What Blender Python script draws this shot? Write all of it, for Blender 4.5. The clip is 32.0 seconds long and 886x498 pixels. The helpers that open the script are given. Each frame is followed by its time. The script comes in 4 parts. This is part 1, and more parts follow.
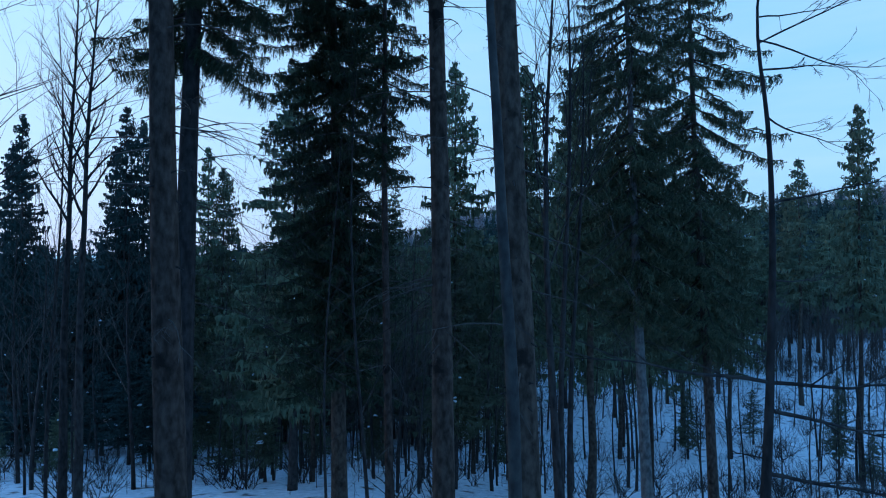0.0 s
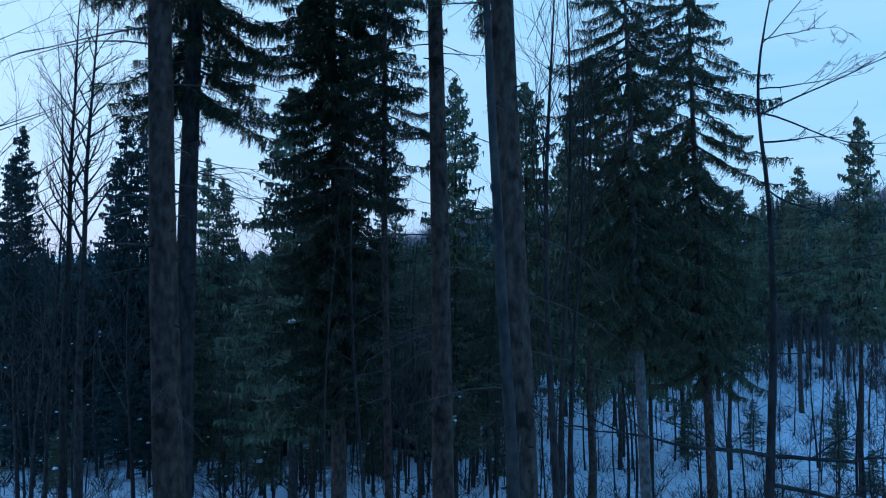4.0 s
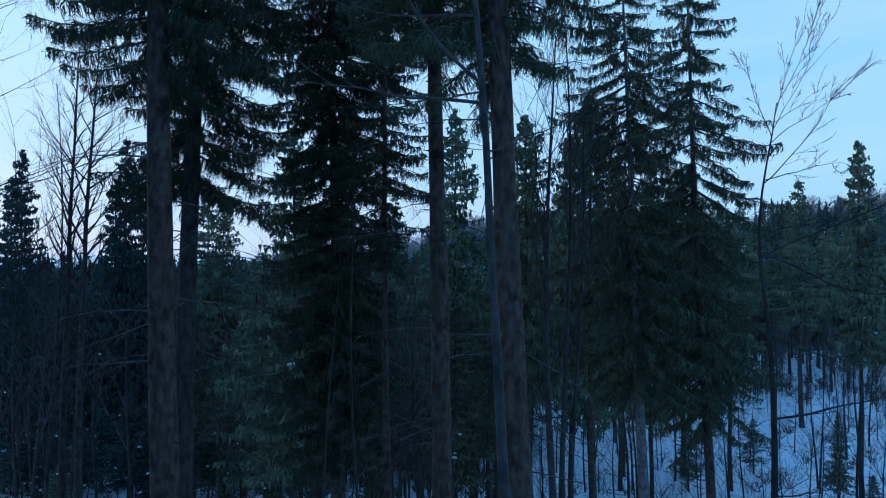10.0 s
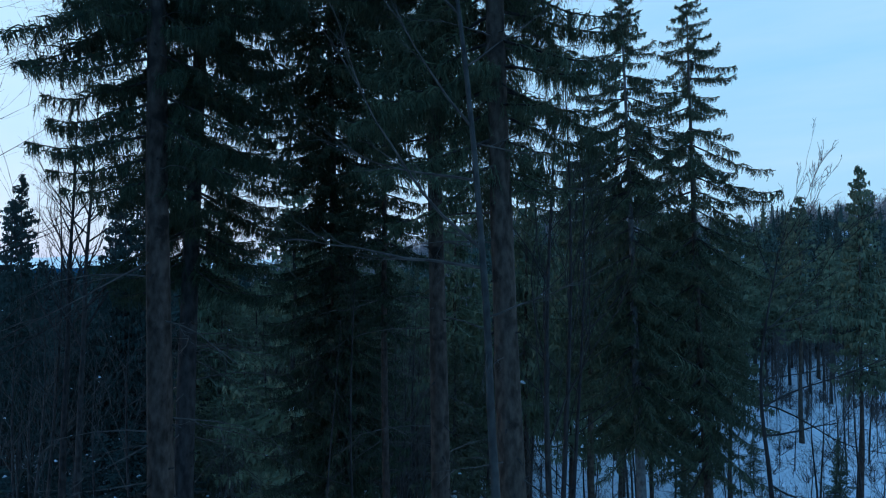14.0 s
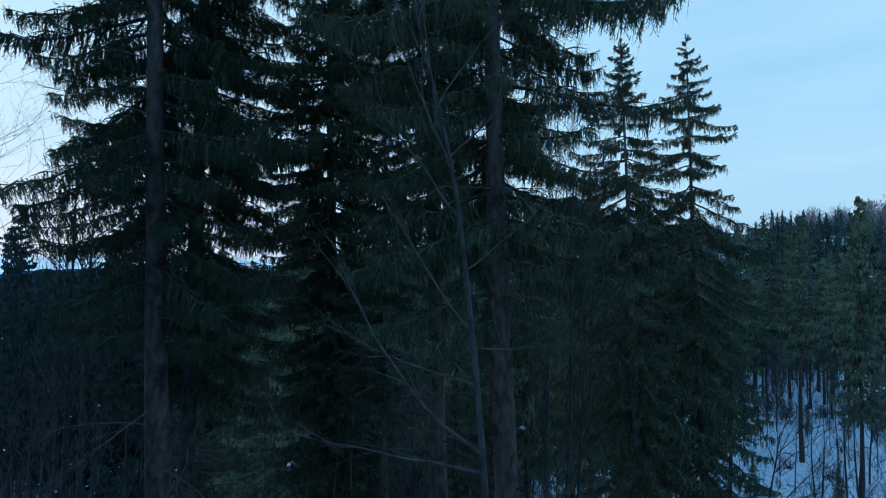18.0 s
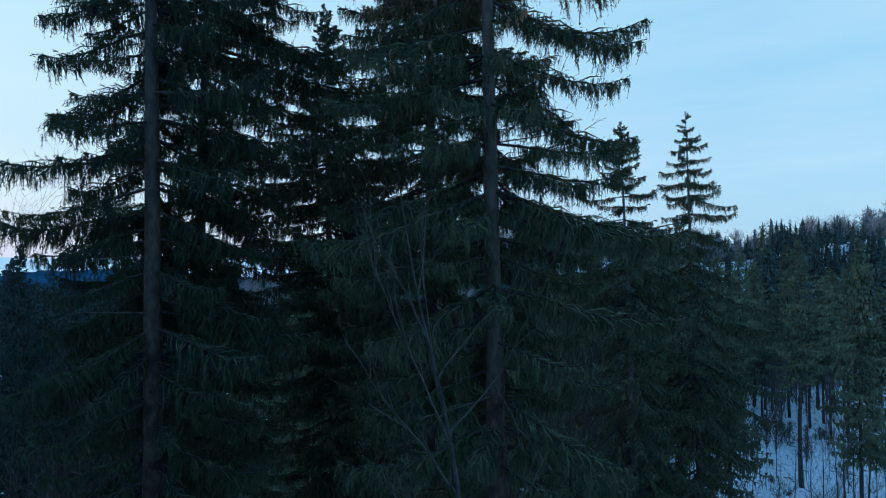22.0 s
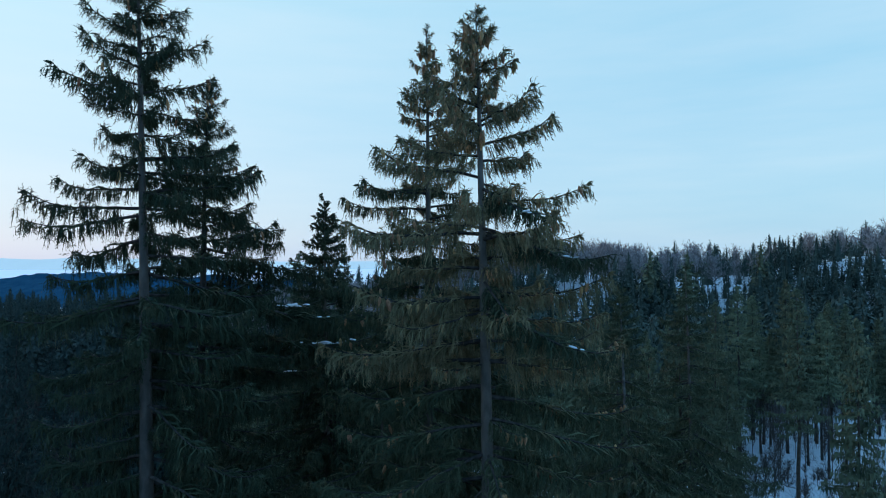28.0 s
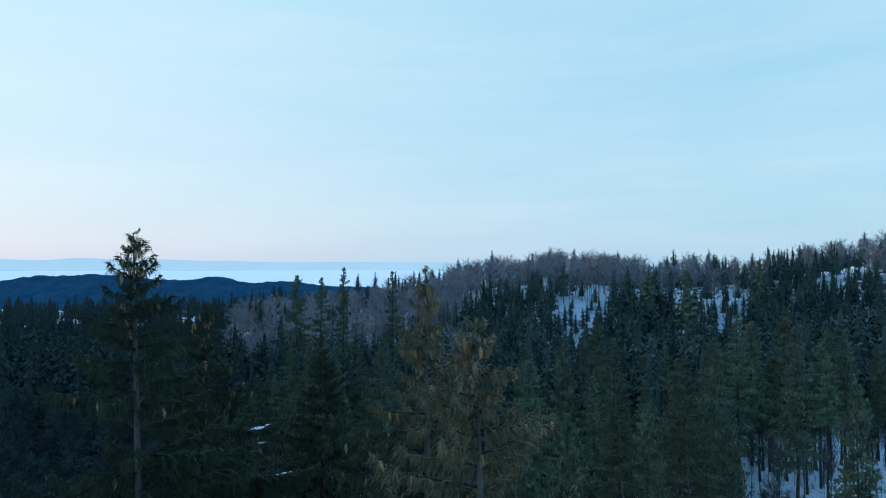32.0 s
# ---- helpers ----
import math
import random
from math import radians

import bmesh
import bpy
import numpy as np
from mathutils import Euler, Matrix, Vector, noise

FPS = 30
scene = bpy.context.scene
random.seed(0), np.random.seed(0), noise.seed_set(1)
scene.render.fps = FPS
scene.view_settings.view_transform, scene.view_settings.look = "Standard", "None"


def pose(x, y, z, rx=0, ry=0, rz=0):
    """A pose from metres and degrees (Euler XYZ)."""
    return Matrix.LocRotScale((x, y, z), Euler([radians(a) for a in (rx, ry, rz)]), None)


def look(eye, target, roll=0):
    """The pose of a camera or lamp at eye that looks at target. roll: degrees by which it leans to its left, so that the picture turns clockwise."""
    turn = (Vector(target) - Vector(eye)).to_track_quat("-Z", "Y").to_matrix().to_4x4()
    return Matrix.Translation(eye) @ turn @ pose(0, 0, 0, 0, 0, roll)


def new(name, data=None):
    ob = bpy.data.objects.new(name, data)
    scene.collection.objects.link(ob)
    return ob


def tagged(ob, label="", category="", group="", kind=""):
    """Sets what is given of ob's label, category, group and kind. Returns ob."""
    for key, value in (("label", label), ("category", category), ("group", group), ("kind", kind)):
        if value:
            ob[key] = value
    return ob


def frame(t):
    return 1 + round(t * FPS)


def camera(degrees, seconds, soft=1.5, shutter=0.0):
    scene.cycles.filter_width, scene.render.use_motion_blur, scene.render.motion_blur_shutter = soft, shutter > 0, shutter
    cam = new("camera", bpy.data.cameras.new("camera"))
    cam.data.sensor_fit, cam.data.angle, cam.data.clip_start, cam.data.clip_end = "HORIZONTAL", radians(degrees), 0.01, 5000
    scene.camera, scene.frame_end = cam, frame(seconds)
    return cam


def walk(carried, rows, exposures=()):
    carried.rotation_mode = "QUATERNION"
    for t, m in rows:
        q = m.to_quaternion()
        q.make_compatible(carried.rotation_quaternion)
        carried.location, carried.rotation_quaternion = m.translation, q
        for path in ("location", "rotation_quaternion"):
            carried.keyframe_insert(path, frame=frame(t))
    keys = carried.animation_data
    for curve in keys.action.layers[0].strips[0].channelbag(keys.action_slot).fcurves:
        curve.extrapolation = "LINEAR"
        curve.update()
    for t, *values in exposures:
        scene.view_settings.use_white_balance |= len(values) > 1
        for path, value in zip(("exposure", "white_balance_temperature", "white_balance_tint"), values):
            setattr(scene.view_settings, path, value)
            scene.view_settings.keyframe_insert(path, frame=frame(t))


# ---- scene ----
# ---------------------------------------------------------------- camera
cam = camera(73.0, 32.0, soft=1.1)
RISE = [(0.0, 6.00), (1.5, 6.38), (3.5, 6.94), (6.0, 7.62), (9.0, 8.74), (11.0, 9.63), (13.0, 10.70), (14.5, 11.70),
        (16.5, 13.06), (19.0, 14.78), (20.0, 15.66), (21.0, 16.66), (22.0, 17.67), (23.0, 18.67), (24.0, 19.66),
        (25.0, 20.72), (25.5, 21.30), (27.5, 24.00), (28.0, 24.68), (29.0, 26.00), (30.0, 27.42), (31.0, 28.75), (32.0, 30.10)]


def turn_at(t):
    return 0.0 if t < 19 else -0.3 * (t - 19) / 13


walk(cam, [(t, pose(0, 0, z, 91.05, 0, turn_at(t))) for t, z in RISE],
     exposures=[(0.0, -0.02, 5220, 15), (8.0, -0.03, 5340, 14), (13.0, -0.03, 5580, 13), (17.0, -0.02, 5880, 10), (21.0, -0.05, 5950, 10),
                (24.0, -0.03, 6120, 10), (28.0, -0.01, 6300, 10), (32.0, 0.0, 6400, 10)])

# ---------------------------------------------------------------- sky and light
world = bpy.data.worlds.new("dusk_sky")
scene.world = world
world.use_nodes = True
wt = world.node_tree
wt.nodes.clear()


def wnode(kind, **values):
    n = wt.nodes.new(kind)
    for k, v in values.items():
        n.inputs[k].default_value = v
    return n


def wmath(op, a, b=0.0, clamp=False):
    n = wt.nodes.new("ShaderNodeMath")
    n.operation, n.use_clamp = op, clamp
    for i, v in enumerate((a, b)):
        if isinstance(v, (int, float)):
            n.inputs[i].default_value = v
        else:
            wt.links.new(v, n.inputs[i])
    return n.outputs[0]


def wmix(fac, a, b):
    n = wt.nodes.new("ShaderNodeMix")
    n.data_type = "RGBA"
    wt.links.new(fac, n.inputs[0])
    for i, v in ((6, a), (7, b)):
        if isinstance(v, tuple):
            n.inputs[i].default_value = (*v, 1)
        else:
            wt.links.new(v, n.inputs[i])
    return n.outputs[2]


wcoord = wt.nodes.new("ShaderNodeTexCoord")
wsep = wt.nodes.new("ShaderNodeSeparateXYZ")
wt.links.new(wcoord.outputs["Generated"], wsep.inputs[0])
wx, wy, wz = wsep.outputs
side = wmath("ADD", wmath("MULTIPLY", wx, 0.95), 0.58, True)            # 0 towards the afterglow, 1 away from it
high = wmath("POWER", wmath("MULTIPLY", wmath("MAXIMUM", wz, 0.0), 2.6, True), 0.6)
low_band = wmix(side, (0.65, 0.73, 0.905), (0.37, 0.65, 0.87))
high_band = wmix(side, (0.57, 0.845, 0.975), (0.34, 0.66, 0.87))
grade = wmix(high, low_band, high_band)
wmap = wt.nodes.new("ShaderNodeMapping")
wmap.inputs["Scale"].default_value = (1.2, 1.2, 9.0)
wt.links.new(wcoord.outputs["Generated"], wmap.inputs[0])
cloud = wnode("ShaderNodeTexNoise", Scale=2.2, Detail=5.0, Roughness=0.55)
wt.links.new(wmap.outputs[0], cloud.inputs["Vector"])
streak = wmath("MULTIPLY", wmath("SUBTRACT", cloud.outputs[0], 0.5, False), 0.55)
streak = wmath("ADD", streak, 0.12, True)
grade = wmix(streak, grade, (0.80, 0.90, 0.97))
zenith = wmath("MULTIPLY", wmath("SUBTRACT", wz, 0.40), 2.2, True)         # the deep blue overhead of late dusk
grade = wmix(zenith, grade, (0.155, 0.48, 0.95))
rear = wmath("MULTIPLY", wmath("SUBTRACT", 0.35, wy), 1.0, True)            # the sky away from the afterglow is darker
grade = wmix(rear, grade, (0.165, 0.48, 0.92))
sky = wt.nodes.new("ShaderNodeTexSky")
sky.sky_type, sky.sun_disc = "NISHITA", False
sky.sun_elevation, sky.sun_rotation = radians(3.0), radians(-85)
back1 = wnode("ShaderNodeBackground", Strength=0.05)
wt.links.new(sky.outputs[0], back1.inputs[0])
back2 = wnode("ShaderNodeBackground", Strength=0.95)
wt.links.new(grade, back2.inputs[0])
wadd = wt.nodes.new("ShaderNodeAddShader")
wt.links.new(back1.outputs[0], wadd.inputs[0])
wt.links.new(back2.outputs[0], wadd.inputs[1])
wout = wt.nodes.new("ShaderNodeOutputWorld")
wt.links.new(wadd.outputs[0], wout.inputs[0])

glow = bpy.data.lights.new("afterglow_sun", "SUN")
glow.energy, glow.angle, glow.color = 0.03, radians(25), (1.0, 0.80, 0.72)
new("afterglow_sun", glow).matrix_world = look((-300, 240, 60), (0, 0, 10))


# ---------------------------------------------------------------- materials
def material(name, dark, light, scale=6.0, rough=0.85, bump=0.3, detail=6.0, stretch=(1, 1, 1), per_piece=0.0,
             per_island=0.0, third=None, third_scale=0.4, third_amount=0.5, coord="Object", relief=0.03, upper=None):
    m = bpy.data.materials.new(name)
    m.use_nodes = True
    nt = m.node_tree
    bsdf = nt.nodes["Principled BSDF"]
    bsdf.inputs["Roughness"].default_value = rough
    bsdf.inputs["Specular IOR Level"].default_value = 0.12
    tc = nt.nodes.new("ShaderNodeTexCoord")
    mp = nt.nodes.new("ShaderNodeMapping")
    mp.inputs["Scale"].default_value = stretch
    nt.links.new(tc.outputs[coord], mp.inputs[0])
    nz = nt.nodes.new("ShaderNodeTexNoise")
    nz.inputs["Scale"].default_value, nz.inputs["Detail"].default_value = scale, detail
    nt.links.new(mp.outputs[0], nz.inputs["Vector"])
    ramp = nt.nodes.new("ShaderNodeValToRGB")
    ramp.color_ramp.elements[0].position, ramp.color_ramp.elements[1].position = 0.34, 0.68
    ramp.color_ramp.elements[0].color, ramp.color_ramp.elements[1].color = (*dark, 1), (*light, 1)
    nt.links.new(nz.outputs[0], ramp.inputs[0])
    colour = ramp.outputs[0]
    if third:
        nz2 = nt.nodes.new("ShaderNodeTexNoise")
        nz2.inputs["Scale"].default_value, nz2.inputs["Detail"].default_value = third_scale, 5.0
        nt.links.new(tc.outputs[coord], nz2.inputs["Vector"])
        r2 = nt.nodes.new("ShaderNodeValToRGB")
        r2.color_ramp.elements[0].position, r2.color_ramp.elements[1].position = 1 - third_amount, 1.12 - third_amount
        nt.links.new(nz2.outputs[0], r2.inputs[0])
        mx = nt.nodes.new("ShaderNodeMix")
        mx.data_type = "RGBA"
        nt.links.new(r2.outputs[0], mx.inputs[0])
        nt.links.new(colour, mx.inputs[6])
        mx.inputs[7].default_value = (*third, 1)
        colour = mx.outputs[2]
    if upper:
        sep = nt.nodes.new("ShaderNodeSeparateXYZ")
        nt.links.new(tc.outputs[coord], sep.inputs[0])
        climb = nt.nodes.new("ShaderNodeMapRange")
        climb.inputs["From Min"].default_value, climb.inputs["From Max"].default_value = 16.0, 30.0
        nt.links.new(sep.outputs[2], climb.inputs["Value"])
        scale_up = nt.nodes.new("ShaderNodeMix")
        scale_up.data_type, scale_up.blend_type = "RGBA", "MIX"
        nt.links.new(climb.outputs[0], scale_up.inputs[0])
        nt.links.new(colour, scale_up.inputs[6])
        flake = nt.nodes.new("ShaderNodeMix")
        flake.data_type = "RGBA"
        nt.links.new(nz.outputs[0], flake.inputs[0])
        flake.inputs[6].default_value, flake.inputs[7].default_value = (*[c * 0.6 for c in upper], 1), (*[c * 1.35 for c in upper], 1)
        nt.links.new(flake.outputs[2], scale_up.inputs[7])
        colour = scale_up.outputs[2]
    if per_piece or per_island:
        hsv = nt.nodes.new("ShaderNodeHueSaturation")
        src = nt.nodes.new("ShaderNodeObjectInfo").outputs["Random"] if per_piece else nt.nodes.new("ShaderNodeNewGeometry").outputs["Random Per Island"]
        amount = per_piece or per_island
        rng = nt.nodes.new("ShaderNodeMapRange")
        rng.inputs["To Min"].default_value, rng.inputs["To Max"].default_value = 1 - amount, 1 + amount
        nt.links.new(src, rng.inputs["Value"])
        nt.links.new(rng.outputs[0], hsv.inputs["Value"])
        hue = nt.nodes.new("ShaderNodeMapRange")
        hue.inputs["To Min"].default_value, hue.inputs["To Max"].default_value = 0.5 - 0.06 * amount, 0.5 + 0.06 * amount
        nt.links.new(src, hue.inputs["Value"])
        nt.links.new(hue.outputs[0], hsv.inputs["Hue"])
        nt.links.new(colour, hsv.inputs["Color"])
        colour = hsv.outputs[0]
    nt.links.new(colour, bsdf.inputs["Base Color"])
    if bump:
        bp = nt.nodes.new("ShaderNodeBump")
        bp.inputs["Strength"].default_value, bp.inputs["Distance"].default_value = bump, relief
        nt.links.new(nz.outputs[0], bp.inputs["Height"])
        nt.links.new(bp.outputs[0], bsdf.inputs["Normal"])
    return m


M_NEEDLE = material("spruce_needles", (0.027, 0.042, 0.025), (0.070, 0.082, 0.045), 5.0, 0.75, 0.0, per_island=0.2,
                    third=(0.125, 0.098, 0.054), third_scale=1.3, third_amount=0.42)
# brightened copy of M_NEEDLE: light from above put into the colour
M_NEEDLE_LIT = material("lit_spruce_needles", (0.046, 0.062, 0.036), (0.120, 0.128, 0.070), 5.0, 0.75, 0.0, per_island=0.2,
                   third=(0.165, 0.130, 0.072), third_scale=1.3, third_amount=0.42)
# brown of the cone-laden tops, brightened for the skylight on them
M_BROWN_LIT = material("lit_olive_brown_needles", (0.108, 0.098, 0.054), (0.285, 0.225, 0.122), 5.0, 0.75, 0.0, per_island=0.2,
                 third=(0.26, 0.16, 0.078), third_scale=1.3, third_amount=0.45)
M_CROWN = material("far_spruce_needles", (0.064, 0.082, 0.050), (0.172, 0.184, 0.110), 0.9, 0.8, 0.0, per_piece=0.3)
# bluer than the nearer crowns: distant haze is put into this colour
M_WOODS = material("far_woods_needles_hazed", (0.036, 0.057, 0.048), (0.090, 0.115, 0.090), 0.15, 0.85, 0.0, per_island=0.35)
# dark copy of the far needles; the valley's shade is in the colour
M_VALLEY_SHADE = material("valley_shaded_needles", (0.025, 0.043, 0.040), (0.066, 0.090, 0.077), 0.9, 0.85, 0.0, per_piece=0.3)
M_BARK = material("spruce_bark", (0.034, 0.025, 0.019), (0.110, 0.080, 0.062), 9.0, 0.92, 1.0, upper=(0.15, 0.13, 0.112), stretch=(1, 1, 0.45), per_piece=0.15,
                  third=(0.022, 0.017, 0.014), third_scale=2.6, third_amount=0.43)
M_PALE = material("pale_bark", (0.075, 0.071, 0.066), (0.19, 0.178, 0.164), 7.0, 0.9, 0.6, stretch=(1, 1, 0.6), per_piece=0.15)
M_GREY = material("grey_bark", (0.036, 0.034, 0.032), (0.092, 0.086, 0.078), 7.0, 0.9, 0.6, stretch=(1, 1, 0.6), per_piece=0.15)
M_DARKBARK = material("dark_bark", (0.024, 0.021, 0.020), (0.072, 0.062, 0.056), 8.0, 0.92, 0.6, stretch=(1, 1, 0.4), per_piece=0.2)
M_TWIG = material("bare_twigs", (0.056, 0.046, 0.040), (0.125, 0.105, 0.090), 6.0, 0.9, 0.0)
M_BRUSH = material("brown_brush", (0.050, 0.042, 0.038), (0.120, 0.100, 0.088), 0.3, 0.9, 0.0, per_island=0.25)
# far paler than the near twigs: haze over the ridge put into the colour
M_HAZED_CROWNS = material("hazed_bare_crowns", (0.23, 0.20, 0.195), (0.36, 0.32, 0.315), 0.3, 0.9, 0.0, per_island=0.25)
M_CONE = material("spruce_cones", (0.32, 0.165, 0.08), (0.52, 0.29, 0.15), 30.0, 0.7, 0.3, per_piece=0.3)
M_SNOW = material("snow", (0.72, 0.75, 0.80), (0.86, 0.88, 0.91), 3.0, 0.6, 0.4)
M_GROUND = material("snowy_forest_floor", (0.66, 0.68, 0.70), (0.90, 0.91, 0.93), 2.6, 0.75, 0.6,
                    third=(0.12, 0.088, 0.065), third_scale=0.9, third_amount=0.41, relief=0.5)
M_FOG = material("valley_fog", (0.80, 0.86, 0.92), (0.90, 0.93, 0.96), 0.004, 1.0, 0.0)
# woods seen through haze; its blue is painted into the base colour
M_HILL = material("wooded_hill_haze", (0.006, 0.032, 0.060), (0.018, 0.056, 0.090), 0.03, 0.95, 0.0, detail=8.0)
# pale base colour stands for the haze before the hills
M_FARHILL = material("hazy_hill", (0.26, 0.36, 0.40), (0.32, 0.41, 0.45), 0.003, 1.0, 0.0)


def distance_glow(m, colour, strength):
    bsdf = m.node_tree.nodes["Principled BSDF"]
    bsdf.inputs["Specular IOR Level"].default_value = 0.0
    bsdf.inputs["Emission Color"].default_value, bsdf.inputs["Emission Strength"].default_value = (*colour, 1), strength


# fog is no source of light; part of its brightness is painted as emission
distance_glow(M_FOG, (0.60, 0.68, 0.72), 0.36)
# the hills shed no light; emission adds more of the blue haze
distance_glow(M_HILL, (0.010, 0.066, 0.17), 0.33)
# haze brightness of the far hills, painted in as emission
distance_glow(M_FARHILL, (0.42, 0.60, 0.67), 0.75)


# ---------------------------------------------------------------- mesh helpers
class Buf:
    """Vertices and faces of one mesh, with a material slot for each face."""

    def __init__(self):
        self.v, self.f, self.s = [], [], []

    def tube(self, pts, radii, sides=5, slot=0, cap=False):
        rings, ref = [], Vector((0.31, 0.17, 0.93))
        for i, p in enumerate(pts):
            d = (pts[min(i + 1, len(pts) - 1)] - pts[max(i - 1, 0)])
            if d.length < 1e-6:
                d = Vector((0, 0, 1))
            d.normalize()
            a = d.cross(ref if abs(d.dot(ref)) < 0.95 else Vector((1, 0, 0))).normalized()
            b = d.cross(a)
            start = len(self.v)
            if i == len(pts) - 1 and radii[i] <= 0:
                self.v.append(p[:])
                rings.append([start])
                continue
            for k in range(sides):
                w = 2 * math.pi * k / sides
                self.v.append((p + (a * math.cos(w) + b * math.sin(w)) * radii[i])[:])
            rings.append(list(range(start, start + sides)))
        for r0, r1 in zip(rings, rings[1:]):
            for k in range(sides):
                k2 = (k + 1) % sides
                self.f.append((r0[k], r0[k2], r1[0]) if len(r1) == 1 else (r0[k], r0[k2], r1[k2], r1[k]))
                self.s.append(slot)
        if cap and len(rings[-1]) > 1:
            self.f.append(tuple(rings[-1]))
            self.s.append(slot)

    def face(self, pts, slot=0):
        n = len(self.v)
        self.v.extend(p[:] for p in pts)
        self.f.append(tuple(range(n, n + len(pts))))
        self.s.append(slot)

    def mesh(self, name, mats, smooth=False):
        me = bpy.data.meshes.new(name)
        me.from_pydata(self.v, [], self.f)
        for m in mats:
            me.materials.append(m)
        if len(mats) > 1:
            me.polygons.foreach_set("material_index", self.s)
        if smooth:
            me.polygons.foreach_set("use_smooth", [True] * len(self.f))
        me.update()
        return me


def part(name, me, parent, m=None, label=""):
    ob = new(name, me)
    ob.parent = parent
    if m is not None:
        ob.matrix_basis = m
    return tagged(ob, label)


def lerp(x, table):
    if x <= table[0][0]:
        return table[0][1]
    for (a, va), (b, vb) in zip(table, table[1:]):
        if x <= b:
            return va + (vb - va) * (x - a) / (b - a)
    return table[-1][1]


# ---------------------------------------------------------------- the ground
DEPTH = [(-400, 30), (-60, 6), (0, 0), (11, -2), (30, -6), (50, -10), (90, -13.5), (140, -13)]
HOLLOW = [(-400, 30), (-60, 6), (0, 0), (11, -2), (30, -7.5), (52, -13.5), (90, -14.5), (140, -13)]
RIDGE = [(-0.8, -14), (-0.36, -8), (-0.2, -3), (-0.02, 8), (0.08, 15), (0.2, 19), (0.34, 15), (0.52, 18), (0.74, 28), (1.2, 36)]


def ground_z(x, y):
    slope = x / max(y, 30.0)
    k = min(1.0, max(0.0, (slope + 0.15) / 0.4))                # the hollow opens to one side
    near = lerp(y, DEPTH) * (1 - k) + lerp(y, HOLLOW) * k
    top = lerp(slope, RIDGE)
    d = max(y, 0.0)
    if d <= 140:
        z = near
    elif d <= 270:
        k = (d - 140) / 130
        z = -13 + (top + 13) * k * k * (3 - 2 * k)
    else:
        k = min((d - 270) / 900, 1.0)
        z = top + (-75 - top) * k * k * (3 - 2 * k)
    bumps = 0.5 * noise.noise((x * 0.07, y * 0.07, 0.0)) + 1.2 * noise.noise((x * 0.02, y * 0.02, 3.0))
    return z + bumps * min(1.0, max(0.15, d / 40))


def build_ground():
    radii = [0, 2, 4, 6, 8, 10, 13, 16, 19, 22, 25, 28, 31, 34, 37, 40, 44, 48, 52, 56, 60, 65, 70, 76, 82, 90, 98, 108, 118, 130,
             145, 160, 175, 190, 205, 220, 235, 250, 262, 275, 290, 310, 340, 380, 450, 550, 700, 900, 1200, 1800, 2600, 3600, 4700]
    b, count = Buf(), 180
    for r in radii:
        for k in range(count):
            w = 2 * math.pi * k / count
            x, y = r * math.sin(w), r * math.cos(w)
            b.v.append((x, y, ground_z(x, y)))
    for i in range(len(radii) - 1):
        for k in range(count):
            k2 = (k + 1) % count
            b.f.append((i * count + k, (i + 1) * count + k, (i + 1) * count + k2, i * count + k2))
            b.s.append(0)
    tagged(new("ground", b.mesh("ground", [M_GROUND], True)), "snow-covered forest floor with brown leaf litter showing through", "ground", kind="structure")


build_ground()


def hill_sheet(name, label, mat, dist, table, foot, depth, rough, step):
    """A ridge that faces the forest: its crest follows the table of bearings and heights."""
    rng, b = random.Random(name), Buf()
    lo, hi = table[0][0], table[-1][0]
    n = int((hi - lo) / step)
    for i in range(n + 1):
        s = lo + (hi - lo) * i / n
        crest = lerp(s, table) + rough * (rng.random() - 0.5) + 3 * rough * noise.noise((s * 14, dist, 0))
        for k, (dy, kz) in enumerate(((-depth, 0.0), (-depth * 0.5, 0.55), (-depth * 0.15, 0.92), (0, 1.0), (depth, 0.0))):
            y = dist + dy
            b.v.append((s * dist * (1 + dy / dist), y, foot + (crest - foot) * kz + (rough * (rng.random() - 0.5) if 0 < kz < 1 else 0)))
    for i in range(n):
        for k in range(4):
            a = i * 5 + k
            b.f.append((a, a + 5, a + 6, a + 1))
            b.s.append(0)
    tagged(new(name, b.mesh(name, [mat])), label, "hill", kind="structure")


hill_sheet("backdrop_hill", "wooded hills beyond the valley, painted dark blue for haze", M_HILL, 1500,
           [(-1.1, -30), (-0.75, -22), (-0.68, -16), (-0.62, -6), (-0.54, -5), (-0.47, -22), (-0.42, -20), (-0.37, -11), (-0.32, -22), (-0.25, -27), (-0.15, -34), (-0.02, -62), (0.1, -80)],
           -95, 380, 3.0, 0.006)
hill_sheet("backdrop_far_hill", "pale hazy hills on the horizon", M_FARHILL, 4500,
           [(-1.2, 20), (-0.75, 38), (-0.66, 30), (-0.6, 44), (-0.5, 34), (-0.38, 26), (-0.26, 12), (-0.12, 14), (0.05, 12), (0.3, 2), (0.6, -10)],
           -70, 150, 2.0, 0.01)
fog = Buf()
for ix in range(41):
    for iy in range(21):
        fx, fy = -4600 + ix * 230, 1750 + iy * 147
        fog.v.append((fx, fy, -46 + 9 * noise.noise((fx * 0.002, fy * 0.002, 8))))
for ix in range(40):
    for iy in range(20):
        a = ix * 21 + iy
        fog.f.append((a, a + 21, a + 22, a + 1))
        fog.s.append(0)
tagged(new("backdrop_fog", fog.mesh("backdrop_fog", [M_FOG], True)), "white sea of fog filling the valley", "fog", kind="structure")


